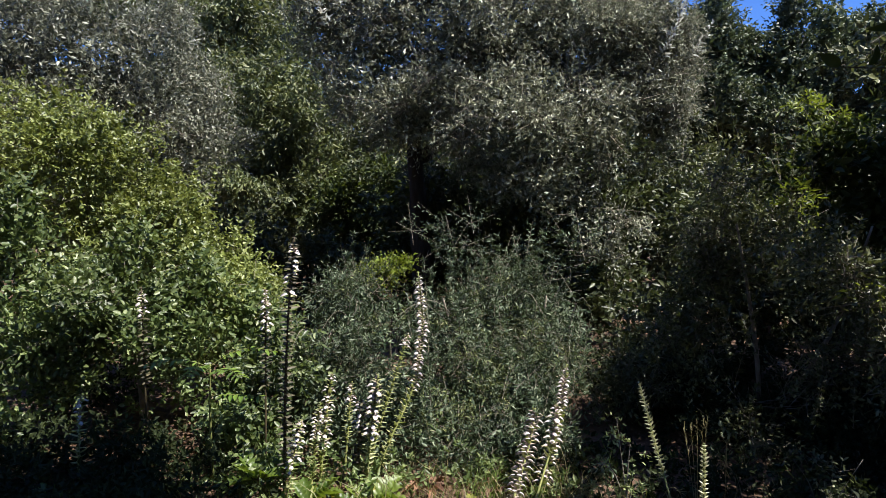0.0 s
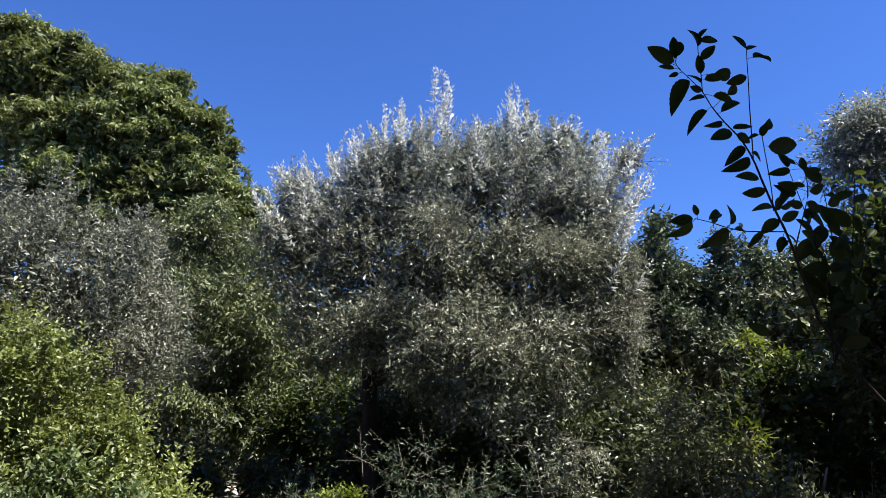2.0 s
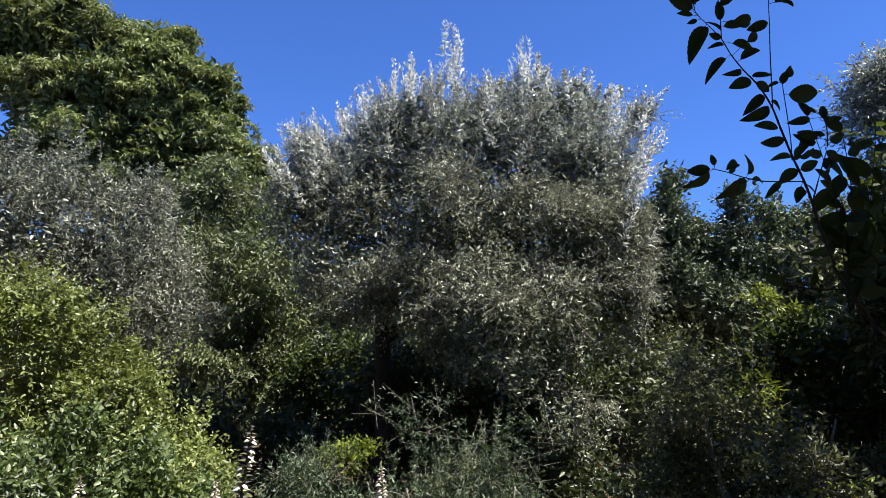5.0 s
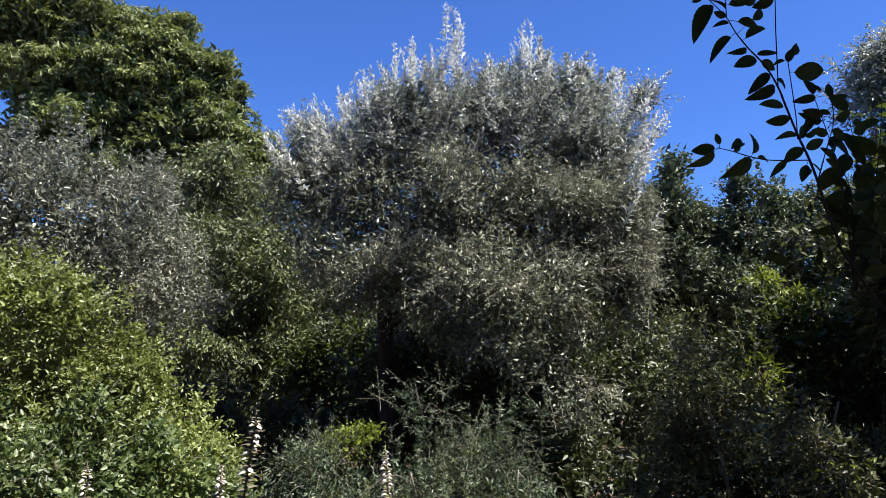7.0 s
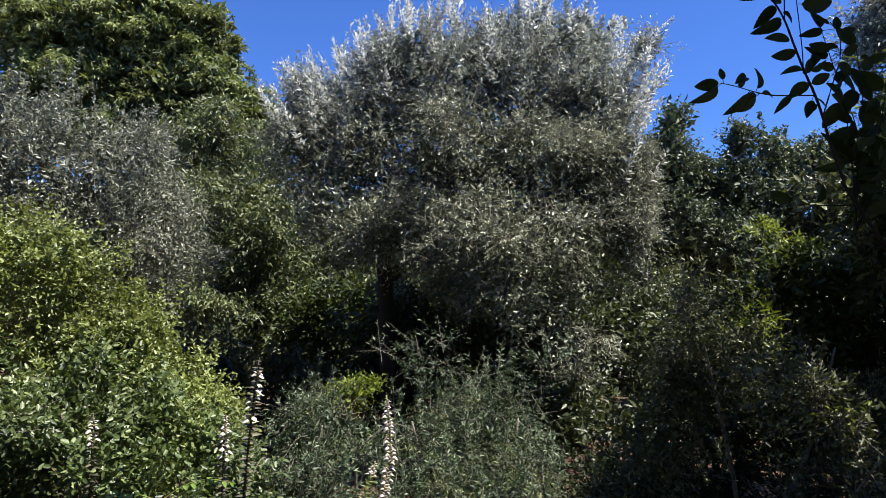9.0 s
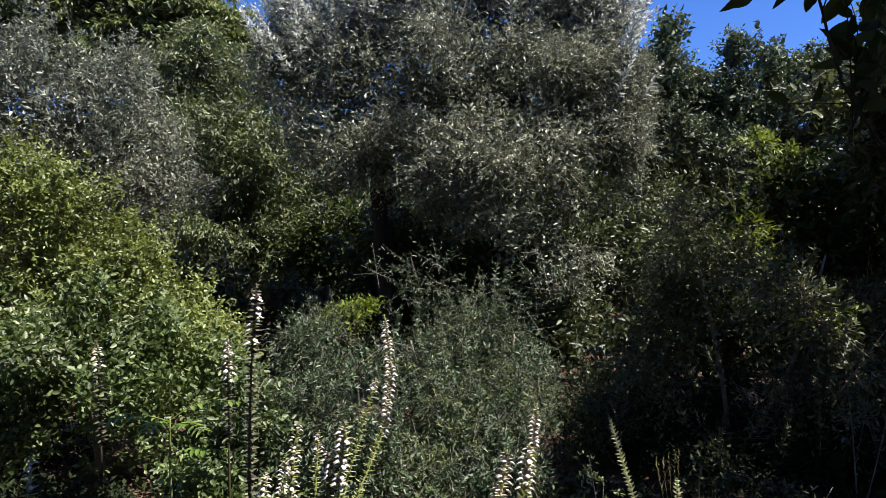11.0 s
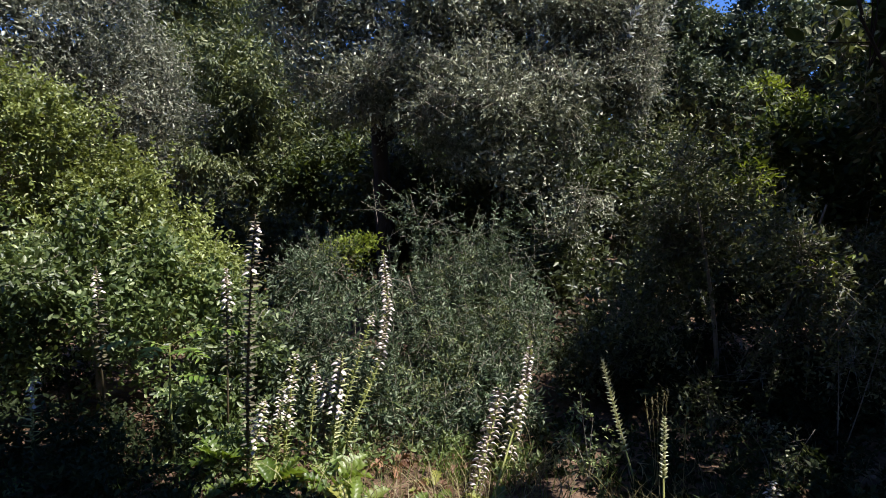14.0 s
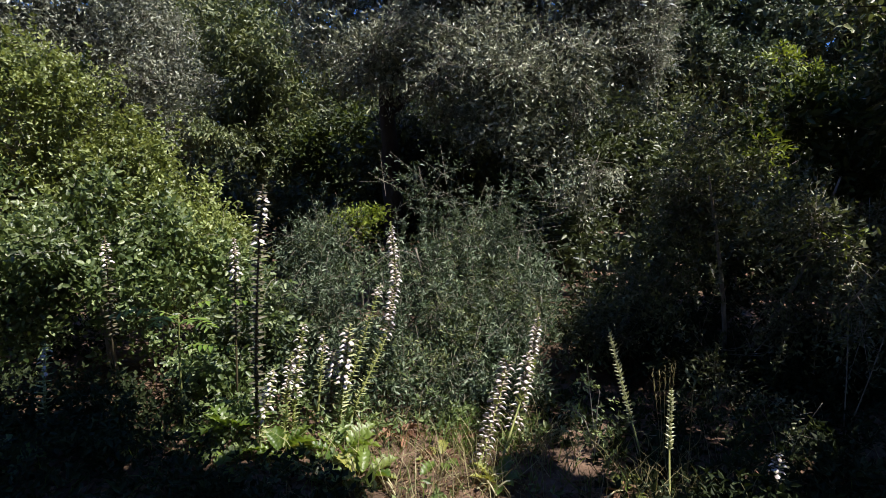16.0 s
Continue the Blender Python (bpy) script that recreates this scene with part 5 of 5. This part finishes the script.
flower_spike([(-0.38, 3.42, 0.0), (-0.3, 3.5, 0.22), (-0.17, 3.7, 0.48), (-0.12, 3.82, 0.78), (-0.15, 3.92, 1.12)], (0.48, 0.97), "curved acanthus spike with green bracts and white flowers", STALK, 1.0, 0.9, 0.12, share=0.8)
flower_spike([(-0.44, 3.42, 0.0), (-0.37, 3.5, 0.25), (-0.29, 3.62, 0.5), (-0.2, 3.75, 0.78)], (0.9, 1.0), "leaning acanthus spike with yellow-green bracts", STALK, 0.9, 0.9, 0.12)
flower_spike([(-0.68, 3.48, 0.0), (-0.67, 3.6, 0.25), (-0.65, 3.75, 0.54)], (0.3, 0.97), TALL, STALK, 1.0, 1.1, 0.05)
flower_spike([(-0.72, 3.45, 0.0), (-0.72, 3.55, 0.2), (-0.70, 3.65, 0.40)], (0.5, 0.9), "short acanthus spike with green bracts and few flowers", STALK, 0.9, 1.1, 0.05)
flower_spike([(-0.56, 3.6, 0.0), (-0.55, 3.7, 0.25), (-0.54, 3.8, 0.48)], (0.7, 1.0), TALL, STALK, 0.9, 0.9, 0.3)
flower_spike([(-0.42, 3.42, 0.0), (-0.39, 3.43, 0.3), (-0.35, 3.46, 0.62)], (0.45, 0.97), TALL, STALK, 1.1, 1.1, 0.05)
flower_spike([(-0.47, 3.45, 0.0), (-0.46, 3.46, 0.25), (-0.44, 3.46, 0.48)], (0.6, 0.97), "acanthus spike with mostly spent brown bracts", DARKSTALK, 1.0, 0.9, 0.2)
flower_spike([(-0.79, 3.15, 0.0), (-0.76, 3.17, 0.22), (-0.71, 3.2, 0.46)], (0.45, 0.97), "short acanthus spike with white flowers over bright leaves", STALK, 0.9, 1.0, 0.2)
flower_spike([(0.30, 3.0, 0.0), (0.38, 3.18, 0.14), (0.46, 3.36, 0.28), (0.51, 3.5, 0.42)], (0.02, 0.95), "leaning acanthus spike crowded with white flowers", STALK, 1.25, 0.85, 0.05, share=0.95)
flower_spike([(0.47, 3.2, 0.0), (0.57, 3.36, 0.2), (0.625, 3.48, 0.44)], (0.2, 0.95), "acanthus spike crowded with white and mauve flowers", STALK, 1.25, 0.9, 0.1, share=0.95)
flower_spike([(0.38, 2.92, 0.0), (0.5, 3.2, 0.14), (0.64, 3.5, 0.36), (0.71, 3.67, 0.62)], (0.72, 0.97), "leaning acanthus spike with a pale green bare stalk", STALK, 0.9, 1.0, 0.45)
flower_spike([(0.35, 3.8, 0.0), (0.36, 3.85, 0.15), (0.38, 3.92, 0.34)], (0.4, 0.8), "small acanthus spike among grey-green shoots", STALK, 0.8, 1.0, 0.2)
flower_spike([(1.11, 2.88, 0.0), (1.11, 3.1, 0.13), (1.12, 3.4, 0.32), (1.12, 3.67, 0.53)], (2, 3), "leaning acanthus spike with cream buds and a bare green stalk", STALK, 0.9, 1.15, 0.4, True)
flower_spike([(1.10, 2.6, 0.0), (1.14, 2.75, 0.22), (1.19, 2.89, 0.46)], (2, 3), "upright acanthus spike with tight cream-green buds", STALK, 0.85, 1.3, 0.5, True)
flower_spike([(-1.79, 3.84, 0.0), (-1.79, 3.84, 0.5), (-1.79, 3.84, 1.04)], (0.82, 0.97), "acanthus spike with faded flowers inside the green shrub", DARKSTALK, 1.0, 0.8, 0.45)
flower_spike([(-1.92, 3.32, 0.0), (-1.91, 3.32, 0.25), (-1.89, 3.33, 0.55)], (0.75, 0.97), "small shaded acanthus spike", STALK, 0.9, 0.9, 0.3)
flower_spike([(1.50, 2.5, 0.0), (1.5, 2.5, 0.15), (1.5, 2.51, 0.32)], (0.72, 1.0), "small acanthus spike with white flowers in the shade", DARKSTALK, 0.8, 1.0, 0.6)

ACANTHUS = leafy("acanthus_leaf", [(0.0, (0.055, 0.1, 0.016)), (1.0, (0.14, 0.19, 0.035))], 0.42, (0.35, 0.5, 0.03), 0.3, 0.25, pieces=False)
FADED = leafy("faded_acanthus_leaf", [(0.0, (0.14, 0.18, 0.035)), (1.0, (0.3, 0.29, 0.07))], 0.5, (0.5, 0.45, 0.05), 0.3, 0.25, pieces=False)
DRY = leafy("dry_acanthus_leaf", [(0.0, (0.10, 0.045, 0.025)), (1.0, (0.24, 0.12, 0.065))], 0.7, (0.35, 0.18, 0.06), 0.15, 0.3, pieces=False)
kinds = {"green": [blade_mesh("leaf", 0.34, 0.2, ACANTHUS, 18, lb, 0, 0.2, b) for lb, b in ((5, 0.35), (6, 0.6), (5, 0.25))],
         "faded": [blade_mesh("leaf", 0.3, 0.17, FADED, 18, 5, 0, 0.15, b) for b in (0.5, 0.3)], "dry": [blade_mesh("leaf", 0.17, 0.11, DRY, 16, 5, 0, 0.6, b) for b in (0.9, 0.4)]}


def leaf_clump(at, leaves, label, category="plant"):
    """A rosette: leaves = (kind, bearing in degrees, rise in degrees, scale)."""
    t = thing("acanthus_clump", label, category, at, group="acanthus leaf clumps")
    for kind, bearing, rise, sc in leaves:
        b, r = radians(bearing), radians(rise)
        d = Vector((math.sin(b) * math.cos(r), math.cos(b) * math.cos(r), math.sin(r)))
        piece("leaf", rs.choice(kinds[kind]), t, aim(Vector((d.x, d.y, 0)) * 0.05 + Vector((0, 0, 0.02)), d, (rs.uniform(-0.3, 0.3), rs.uniform(-0.3, 0.3), 1), sc * 0.5))
    return t


def rosette(n, mix, lo=15, hi=60, a0=0, a1=360, s0=0.6, s1=1.0):
    return [(rs.choice(mix), a0 + (a1 - a0) * (i + rs.uniform(0, 0.7)) / n, rs.uniform(lo, hi), rs.uniform(s0, s1)) for i in range(n)]


leaf_clump((-0.95, 3.25, 0.12), rosette(11, ["green"], 20, 60), "bright green lobed acanthus leaves beside the shrub")
leaf_clump((-0.68, 3.2, 0.0), rosette(17, ["green", "green", "green", "faded"], 25, 65, s0=0.6, s1=1.05), "bright green lobed acanthus leaves below the flower spikes")
leaf_clump((-0.38, 3.2, 0.0), rosette(15, ["green", "green", "green", "faded"], 20, 55, s0=0.7, s1=1.15), "sunlit acanthus leaves, some turning yellow")
leaf_clump((-0.26, 2.93, 0.0), rosette(12, ["green", "green", "faded"], 15, 45, s0=0.7, s1=1.25), "flattened yellow-green acanthus leaves on the soil")
leaf_clump((0.12, 3.1, 0.0), rosette(11, ["green", "faded", "dry"], 10, 50, s0=0.4, s1=0.75), "sparse acanthus leaves, partly withered")
leaf_clump((0.38, 2.88, 0.0), rosette(13, ["green", "faded"], 15, 60, s0=0.4, s1=0.75), "green acanthus leaves at the foot of a leaning spike")
leaf_clump((-0.08, 3.35, 0.02), rosette(9, ["dry"], 10, 45, s0=0.7, s1=1.1), "curled brown withered acanthus leaves")
leaf_clump((0.28, 3.35, 0.02), rosette(7, ["dry"], 10, 45, s0=0.6, s1=1.0), "curled rusty withered leaves by the shoots")
leaf_clump((-1.0, 3.02, 0.0), rosette(9, ["dry", "dry", "green"], 10, 40, s0=0.6, s1=1.0), "withered brown leaves in shade")
leaf_clump((-1.95, 3.0, 0.05), rosette(9, ["dry", "green"], 10, 50, s0=0.7, s1=1.0), "shaded acanthus leaves, some rusty brown")
leaf_clump((0.95, 2.75, 0.0), rosette(9, ["faded", "dry"], 10, 50, s0=0.4, s1=0.7), "yellowed acanthus leaves at the foot of the sapling")

# ---- a seedling with feathered leaves ----
FEATHER = leafy("feathered_leaf", [(0.0, (0.10, 0.18, 0.025)), (1.0, (0.22, 0.32, 0.06))], 0.4, (0.35, 0.5, 0.04), 0.35, 0.2, pieces=False)
m_leaflet = blade_mesh("leaflet", 0.07, 0.024, FEATHER, 5, 0, 0, 0.15, 0.15)
seedling = thing("tree_of_heaven_seedling", "young seedling with long feathered green leaves", "seedling", (-1.27, 3.5, 0.0))
v, f = tube([(0, 0, -0.02), (0.0, -0.03, 0.3), (0.02, -0.06, 0.68)], [0.009, 0.007, 0.004], 7)
link_mesh("stem", v, f, STALK, seedling, smooth=True)
for bearing, rise, z, ln in ((80, 40, 0.66, 0.34), (130, 30, 0.62, 0.3), (250, 30, 0.66, 0.3), (185, 35, 0.64, 0.26), (100, 10, 0.5, 0.28)):
    b = radians(bearing)
    pts = [Vector((0.01, -0.05, z)) + Vector((math.sin(b), math.cos(b), 0)) * ln * q + Vector((0, 0, math.tan(radians(rise)) * ln * q * (1 - 0.75 * q))) for q in (0, 0.33, 0.66, 1)]
    v, f = tube(pts, [0.003, 0.0025, 0.002, 0.001], 5)
    stalk_ob = link_mesh("leaf_stalk", v, f, STALK, seedling, smooth=True)
    for i in range(8):
        q = 0.22 + 0.11 * i
        k = min(int(q * 3), 2)
        at = pts[k].lerp(pts[k + 1], q * 3 - k)
        along = (pts[k + 1] - pts[k]).normalized()
        for sgn in (-1, 1):
            out = along.cross(Vector((0, 0, 1))).normalized() * sgn
            piece("leaflet", m_leaflet, stalk_ob, aim(at, out + along * 0.4 + Vector((0, 0, rs.uniform(-0.35, 0.1))), (0, 0, 1), rs.uniform(0.75, 1.1) * (1 - 0.35 * abs(q - 0.55))))

# ---- litter, grass and low cover ----
rng = np.random.default_rng(77)
px, py = rng.uniform(-2.8, 2.6, 14000), rng.uniform(1.8, 4.6, 14000)
bare_soil = (px < 0.7) | (py < 2.9)   # none where the near-black ground cover stands in for shade
px, py = px[bare_soil], py[bare_soil]
n = len(px)
pz = ground_height(px, py) + 0.004 + 0.012 * rng.random(n)
ax = unit(np.stack([rng.normal(size=n), rng.normal(size=n), 0.25 * rng.normal(size=n)], 1))
fl = unit(np.stack([0.5 * rng.normal(size=n), 0.5 * rng.normal(size=n), np.ones(n)], 1))
LITTER = leafy("dry_litter", [(0.0, (0.07, 0.04, 0.025)), (0.6, (0.2, 0.12, 0.07)), (1.0, (0.3, 0.2, 0.12))], 0.8, (0.25, 0.15, 0.06), 0.1, 0.3)
v, f = blades(np.stack([px, py, pz], 1), ax, fl, 0.025 + 0.07 * rng.random(n) ** 2, 0.004 + 0.012 * rng.random(n), rng, 0.6, 0.25)
tagged(link_mesh("leaf_litter", v, f, LITTER), "dry brown fallen leaves scattered over the soil", "leaf litter", kind="stuff")

STRAW = leafy("dry_grass", [(0.0, (0.12, 0.10, 0.04)), (0.6, (0.26, 0.22, 0.10)), (1.0, (0.4, 0.36, 0.2))], 0.6, (0.35, 0.3, 0.1), 0.25, 0.3)
GRASS = leafy("green_grass", [(0.0, (0.05, 0.09, 0.015)), (1.0, (0.15, 0.22, 0.04))], 0.45, (0.25, 0.35, 0.03), 0.3, 0.3)


def grass(name, centres, per, height, width, mat, label, seed, lean=0.45):
    r = np.random.default_rng(seed)
    c = np.repeat(np.array(centres, dtype=float), per, axis=0)
    k = len(c)
    b = np.stack([c[:, 0] + r.normal(size=k) * c[:, 2], c[:, 1] + r.normal(size=k) * c[:, 2], np.zeros(k)], 1)
    d = unit(np.stack([lean * r.normal(size=k), lean * r.normal(size=k), np.ones(k)], 1))
    h = height * (0.4 + 0.8 * r.random(k))
    side = unit(np.cross(d, r.normal(size=(k, 3)))) * width
    bend = unit(np.stack([r.normal(size=k), r.normal(size=k), -0.5 * np.ones(k)], 1)) * (h * 0.35)[:, None]
    m1, tip = b + d * h[:, None] * 0.55 + bend * 0.2, b + d * h[:, None] + bend
    V = np.stack([b - side, b + side, m1 + side * 0.7, m1 - side * 0.7, tip], 1).reshape(-1, 3)
    f = np.array([(0, 1, 2), (0, 2, 3), (3, 2, 4)])
    F = (np.arange(k)[:, None, None] * 5 + f[None]).reshape(-1, 3)
    tagged(link_mesh(name, V, F, mat), label, "grass", kind="stuff")


grass("dry_grass", [(1.3, 2.7, 0.2), (1.7, 2.9, 0.3), (1.0, 2.6, 0.2), (2.1, 3.0, 0.3), (0.2, 2.9, 0.15), (-0.1, 2.75, 0.2), (0.6, 3.2, 0.15), (0.1, 3.1, 0.25), (-0.3, 3.1, 0.25), (0.0, 2.7, 0.3), (0.7, 2.7, 0.3)], 90, 0.28, 0.0022, STRAW, "thin dry straw-coloured grass stalks", 5)
grass("green_grass", [(-0.6, 3.4, 0.25), (0.0, 3.5, 0.3), (0.6, 3.6, 0.25), (-1.1, 3.3, 0.3), (0.45, 3.3, 0.12), (0.2, 3.3, 0.12), (-1.4, 2.8, 0.4), (-0.5, 2.7, 0.4), (0.8, 2.9, 0.3), (-1.9, 3.2, 0.4), (1.6, 2.6, 0.5)], 110, 0.2, 0.0025, GRASS, "tufts of thin green grass at the soil's edge", 6)
# Low cover laid over soil that should lie in shade
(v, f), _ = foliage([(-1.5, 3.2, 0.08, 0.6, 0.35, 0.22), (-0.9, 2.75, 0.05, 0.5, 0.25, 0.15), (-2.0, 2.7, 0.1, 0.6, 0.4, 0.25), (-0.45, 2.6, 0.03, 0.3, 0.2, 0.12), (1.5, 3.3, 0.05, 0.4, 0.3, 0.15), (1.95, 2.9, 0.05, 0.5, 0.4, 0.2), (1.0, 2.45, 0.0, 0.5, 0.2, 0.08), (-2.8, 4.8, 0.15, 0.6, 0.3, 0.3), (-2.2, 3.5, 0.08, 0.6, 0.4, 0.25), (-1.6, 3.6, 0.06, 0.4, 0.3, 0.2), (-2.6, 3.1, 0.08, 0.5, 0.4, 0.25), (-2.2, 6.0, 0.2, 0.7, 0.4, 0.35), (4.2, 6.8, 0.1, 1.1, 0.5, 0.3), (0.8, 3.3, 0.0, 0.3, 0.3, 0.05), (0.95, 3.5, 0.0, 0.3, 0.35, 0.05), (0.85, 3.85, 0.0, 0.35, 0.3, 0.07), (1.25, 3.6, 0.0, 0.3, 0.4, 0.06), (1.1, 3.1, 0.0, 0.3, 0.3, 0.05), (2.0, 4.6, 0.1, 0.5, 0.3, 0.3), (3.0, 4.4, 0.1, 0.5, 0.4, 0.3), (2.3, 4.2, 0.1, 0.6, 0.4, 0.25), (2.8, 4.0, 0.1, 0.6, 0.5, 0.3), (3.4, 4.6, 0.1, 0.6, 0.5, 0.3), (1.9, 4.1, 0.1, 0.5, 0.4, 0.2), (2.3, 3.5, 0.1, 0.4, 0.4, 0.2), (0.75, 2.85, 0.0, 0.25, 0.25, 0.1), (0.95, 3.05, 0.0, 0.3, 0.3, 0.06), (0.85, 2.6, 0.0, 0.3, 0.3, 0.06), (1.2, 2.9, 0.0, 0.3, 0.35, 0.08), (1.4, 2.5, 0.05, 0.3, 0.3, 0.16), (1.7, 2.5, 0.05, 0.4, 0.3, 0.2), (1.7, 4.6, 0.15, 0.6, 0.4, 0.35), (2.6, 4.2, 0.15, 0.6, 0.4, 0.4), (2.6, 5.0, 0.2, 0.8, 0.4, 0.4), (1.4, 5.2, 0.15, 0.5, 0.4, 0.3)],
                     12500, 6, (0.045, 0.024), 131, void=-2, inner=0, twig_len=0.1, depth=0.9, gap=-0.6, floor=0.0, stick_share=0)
(hv, hf), _ = foliage([(-0.3, 3.45, 0.03, 0.35, 0.2, 0.14), (0.15, 3.5, 0.03, 0.3, 0.2, 0.16), (0.55, 3.35, 0.03, 0.2, 0.2, 0.12), (-0.7, 3.5, 0.05, 0.3, 0.2, 0.2), (0.3, 2.65, 0.0, 0.4, 0.2, 0.08), (-0.45, 2.95, 0.0, 0.3, 0.2, 0.08), (-1.0, 3.4, 0.05, 0.3, 0.25, 0.2)],
                     1100, 6, (0.04, 0.018), 133, oval=True, twig_len=0.09, depth=0.9, gap=-0.5, floor=0.0, stick_share=0, void=-0.4, inner=0)
tagged(link_mesh("low_herbs", hv, hf, PRIVET), "low green herbs between the flower spikes", "herbs", kind="stuff")
# Shade on the soil is put into this near-black leaf colour
SHADE_COVER = leafy("shade_cover_leaf", [(0.0, (0.012, 0.02, 0.008)), (1.0, (0.035, 0.046, 0.018))], 0.6, (0.06, 0.09, 0.01), 0.12, 0.4, 0.15)
tagged(link_mesh("ground_cover", v, f, SHADE_COVER), "low ground cover whose near-black leaves stand in for shade on the soil", "ground cover", kind="stuff")

# ---- flowering grasses and fallen stalks ----
rg = random.Random(61)


def plume_grass(base, tip, rise, label, awns=16, spread=0.05):
    """One arching grass stem that ends in a loose feathery head."""
    b, e = Vector(base), Vector(tip)
    t = thing("plume_grass", label, "grass", b, group="flowering grass stems")
    pts = [b + (e - b) * u + Vector((0, 0, rise * 4 * u * (1 - u))) - b for u in (0, 0.25, 0.5, 0.75, 1)]
    v, f = tube(pts, [0.0016, 0.0013, 0.001, 0.0008, 0.0005], 5)
    link_mesh("stem", v, f, STRAW, t, smooth=True)
    start, stop = [], []
    for i in range(awns):
        u = 2.6 + 1.4 * i / awns
        k = min(int(u), 3)
        at = pts[k].lerp(pts[k + 1], u - k)
        d = (pts[k + 1] - pts[k]).normalized() + Vector((rg.gauss(0, 0.4), rg.gauss(0, 0.4), rg.gauss(0, 0.4)))
        start.append(at)
        stop.append(at + d.normalized() * spread * rg.uniform(0.5, 1.2))
    v, f = sticks(np.array(start), np.array(stop), 0.0014, 0.0004)
    tagged(link_mesh("seed_head", v, f, STRAW, t), kind="stuff")


for base, tip, rise in (((1.0, 2.95, 0), (0.62, 3.0, 0.14), 0.12), ((1.02, 2.9, 0), (0.6, 2.92, 0.2), 0.14), ((0.96, 3.0, 0), (0.72, 2.95, 0.1), 0.1), ((1.3, 2.9, 0), (1.28, 2.86, 0.32), 0.3), ((1.02, 3.05, 0), (1.16, 2.98, 0.1), 0.14)):
    plume_grass(base, tip, rise, "arching dry grass stem with a loose feathery head")
for dx in (-0.09, -0.06, -0.03, 0.0, 0.02):
    plume_grass((1.2, 2.95, 0), (1.2 + dx, 2.93, 0.56 + dx * 0.4), 0.03, "upright dry grass stem fanning out beside a flower spike", 10, 0.04)
for a, b in (((-0.16, 2.88), (-0.09, 2.74)), ((-0.2, 3.0), (-0.1, 2.8)), ((0.28, 2.8), (0.42, 2.92)), ((0.36, 2.78), (0.47, 2.84)), ((0.82, 2.66), (0.95, 2.75)), ((1.02, 2.8), (1.12, 2.68)), ((0.3, 2.9), (0.36, 2.72))):
    stalk_thing = thing("fallen_stalk", "pale dry flower stalk lying on the soil", "stalk", (a[0], a[1], 0), group="fallen dry stalks")
    v, f = tube([(0, 0, 0.02), ((b[0] - a[0]) * 0.5, (b[1] - a[1]) * 0.5, 0.05), (b[0] - a[0], b[1] - a[1], 0.03)], [0.005, 0.0045, 0.003], 7, 0.2, 5)
    link_mesh("stalk", v, f, PALE_STALK, stalk_thing, smooth=True)
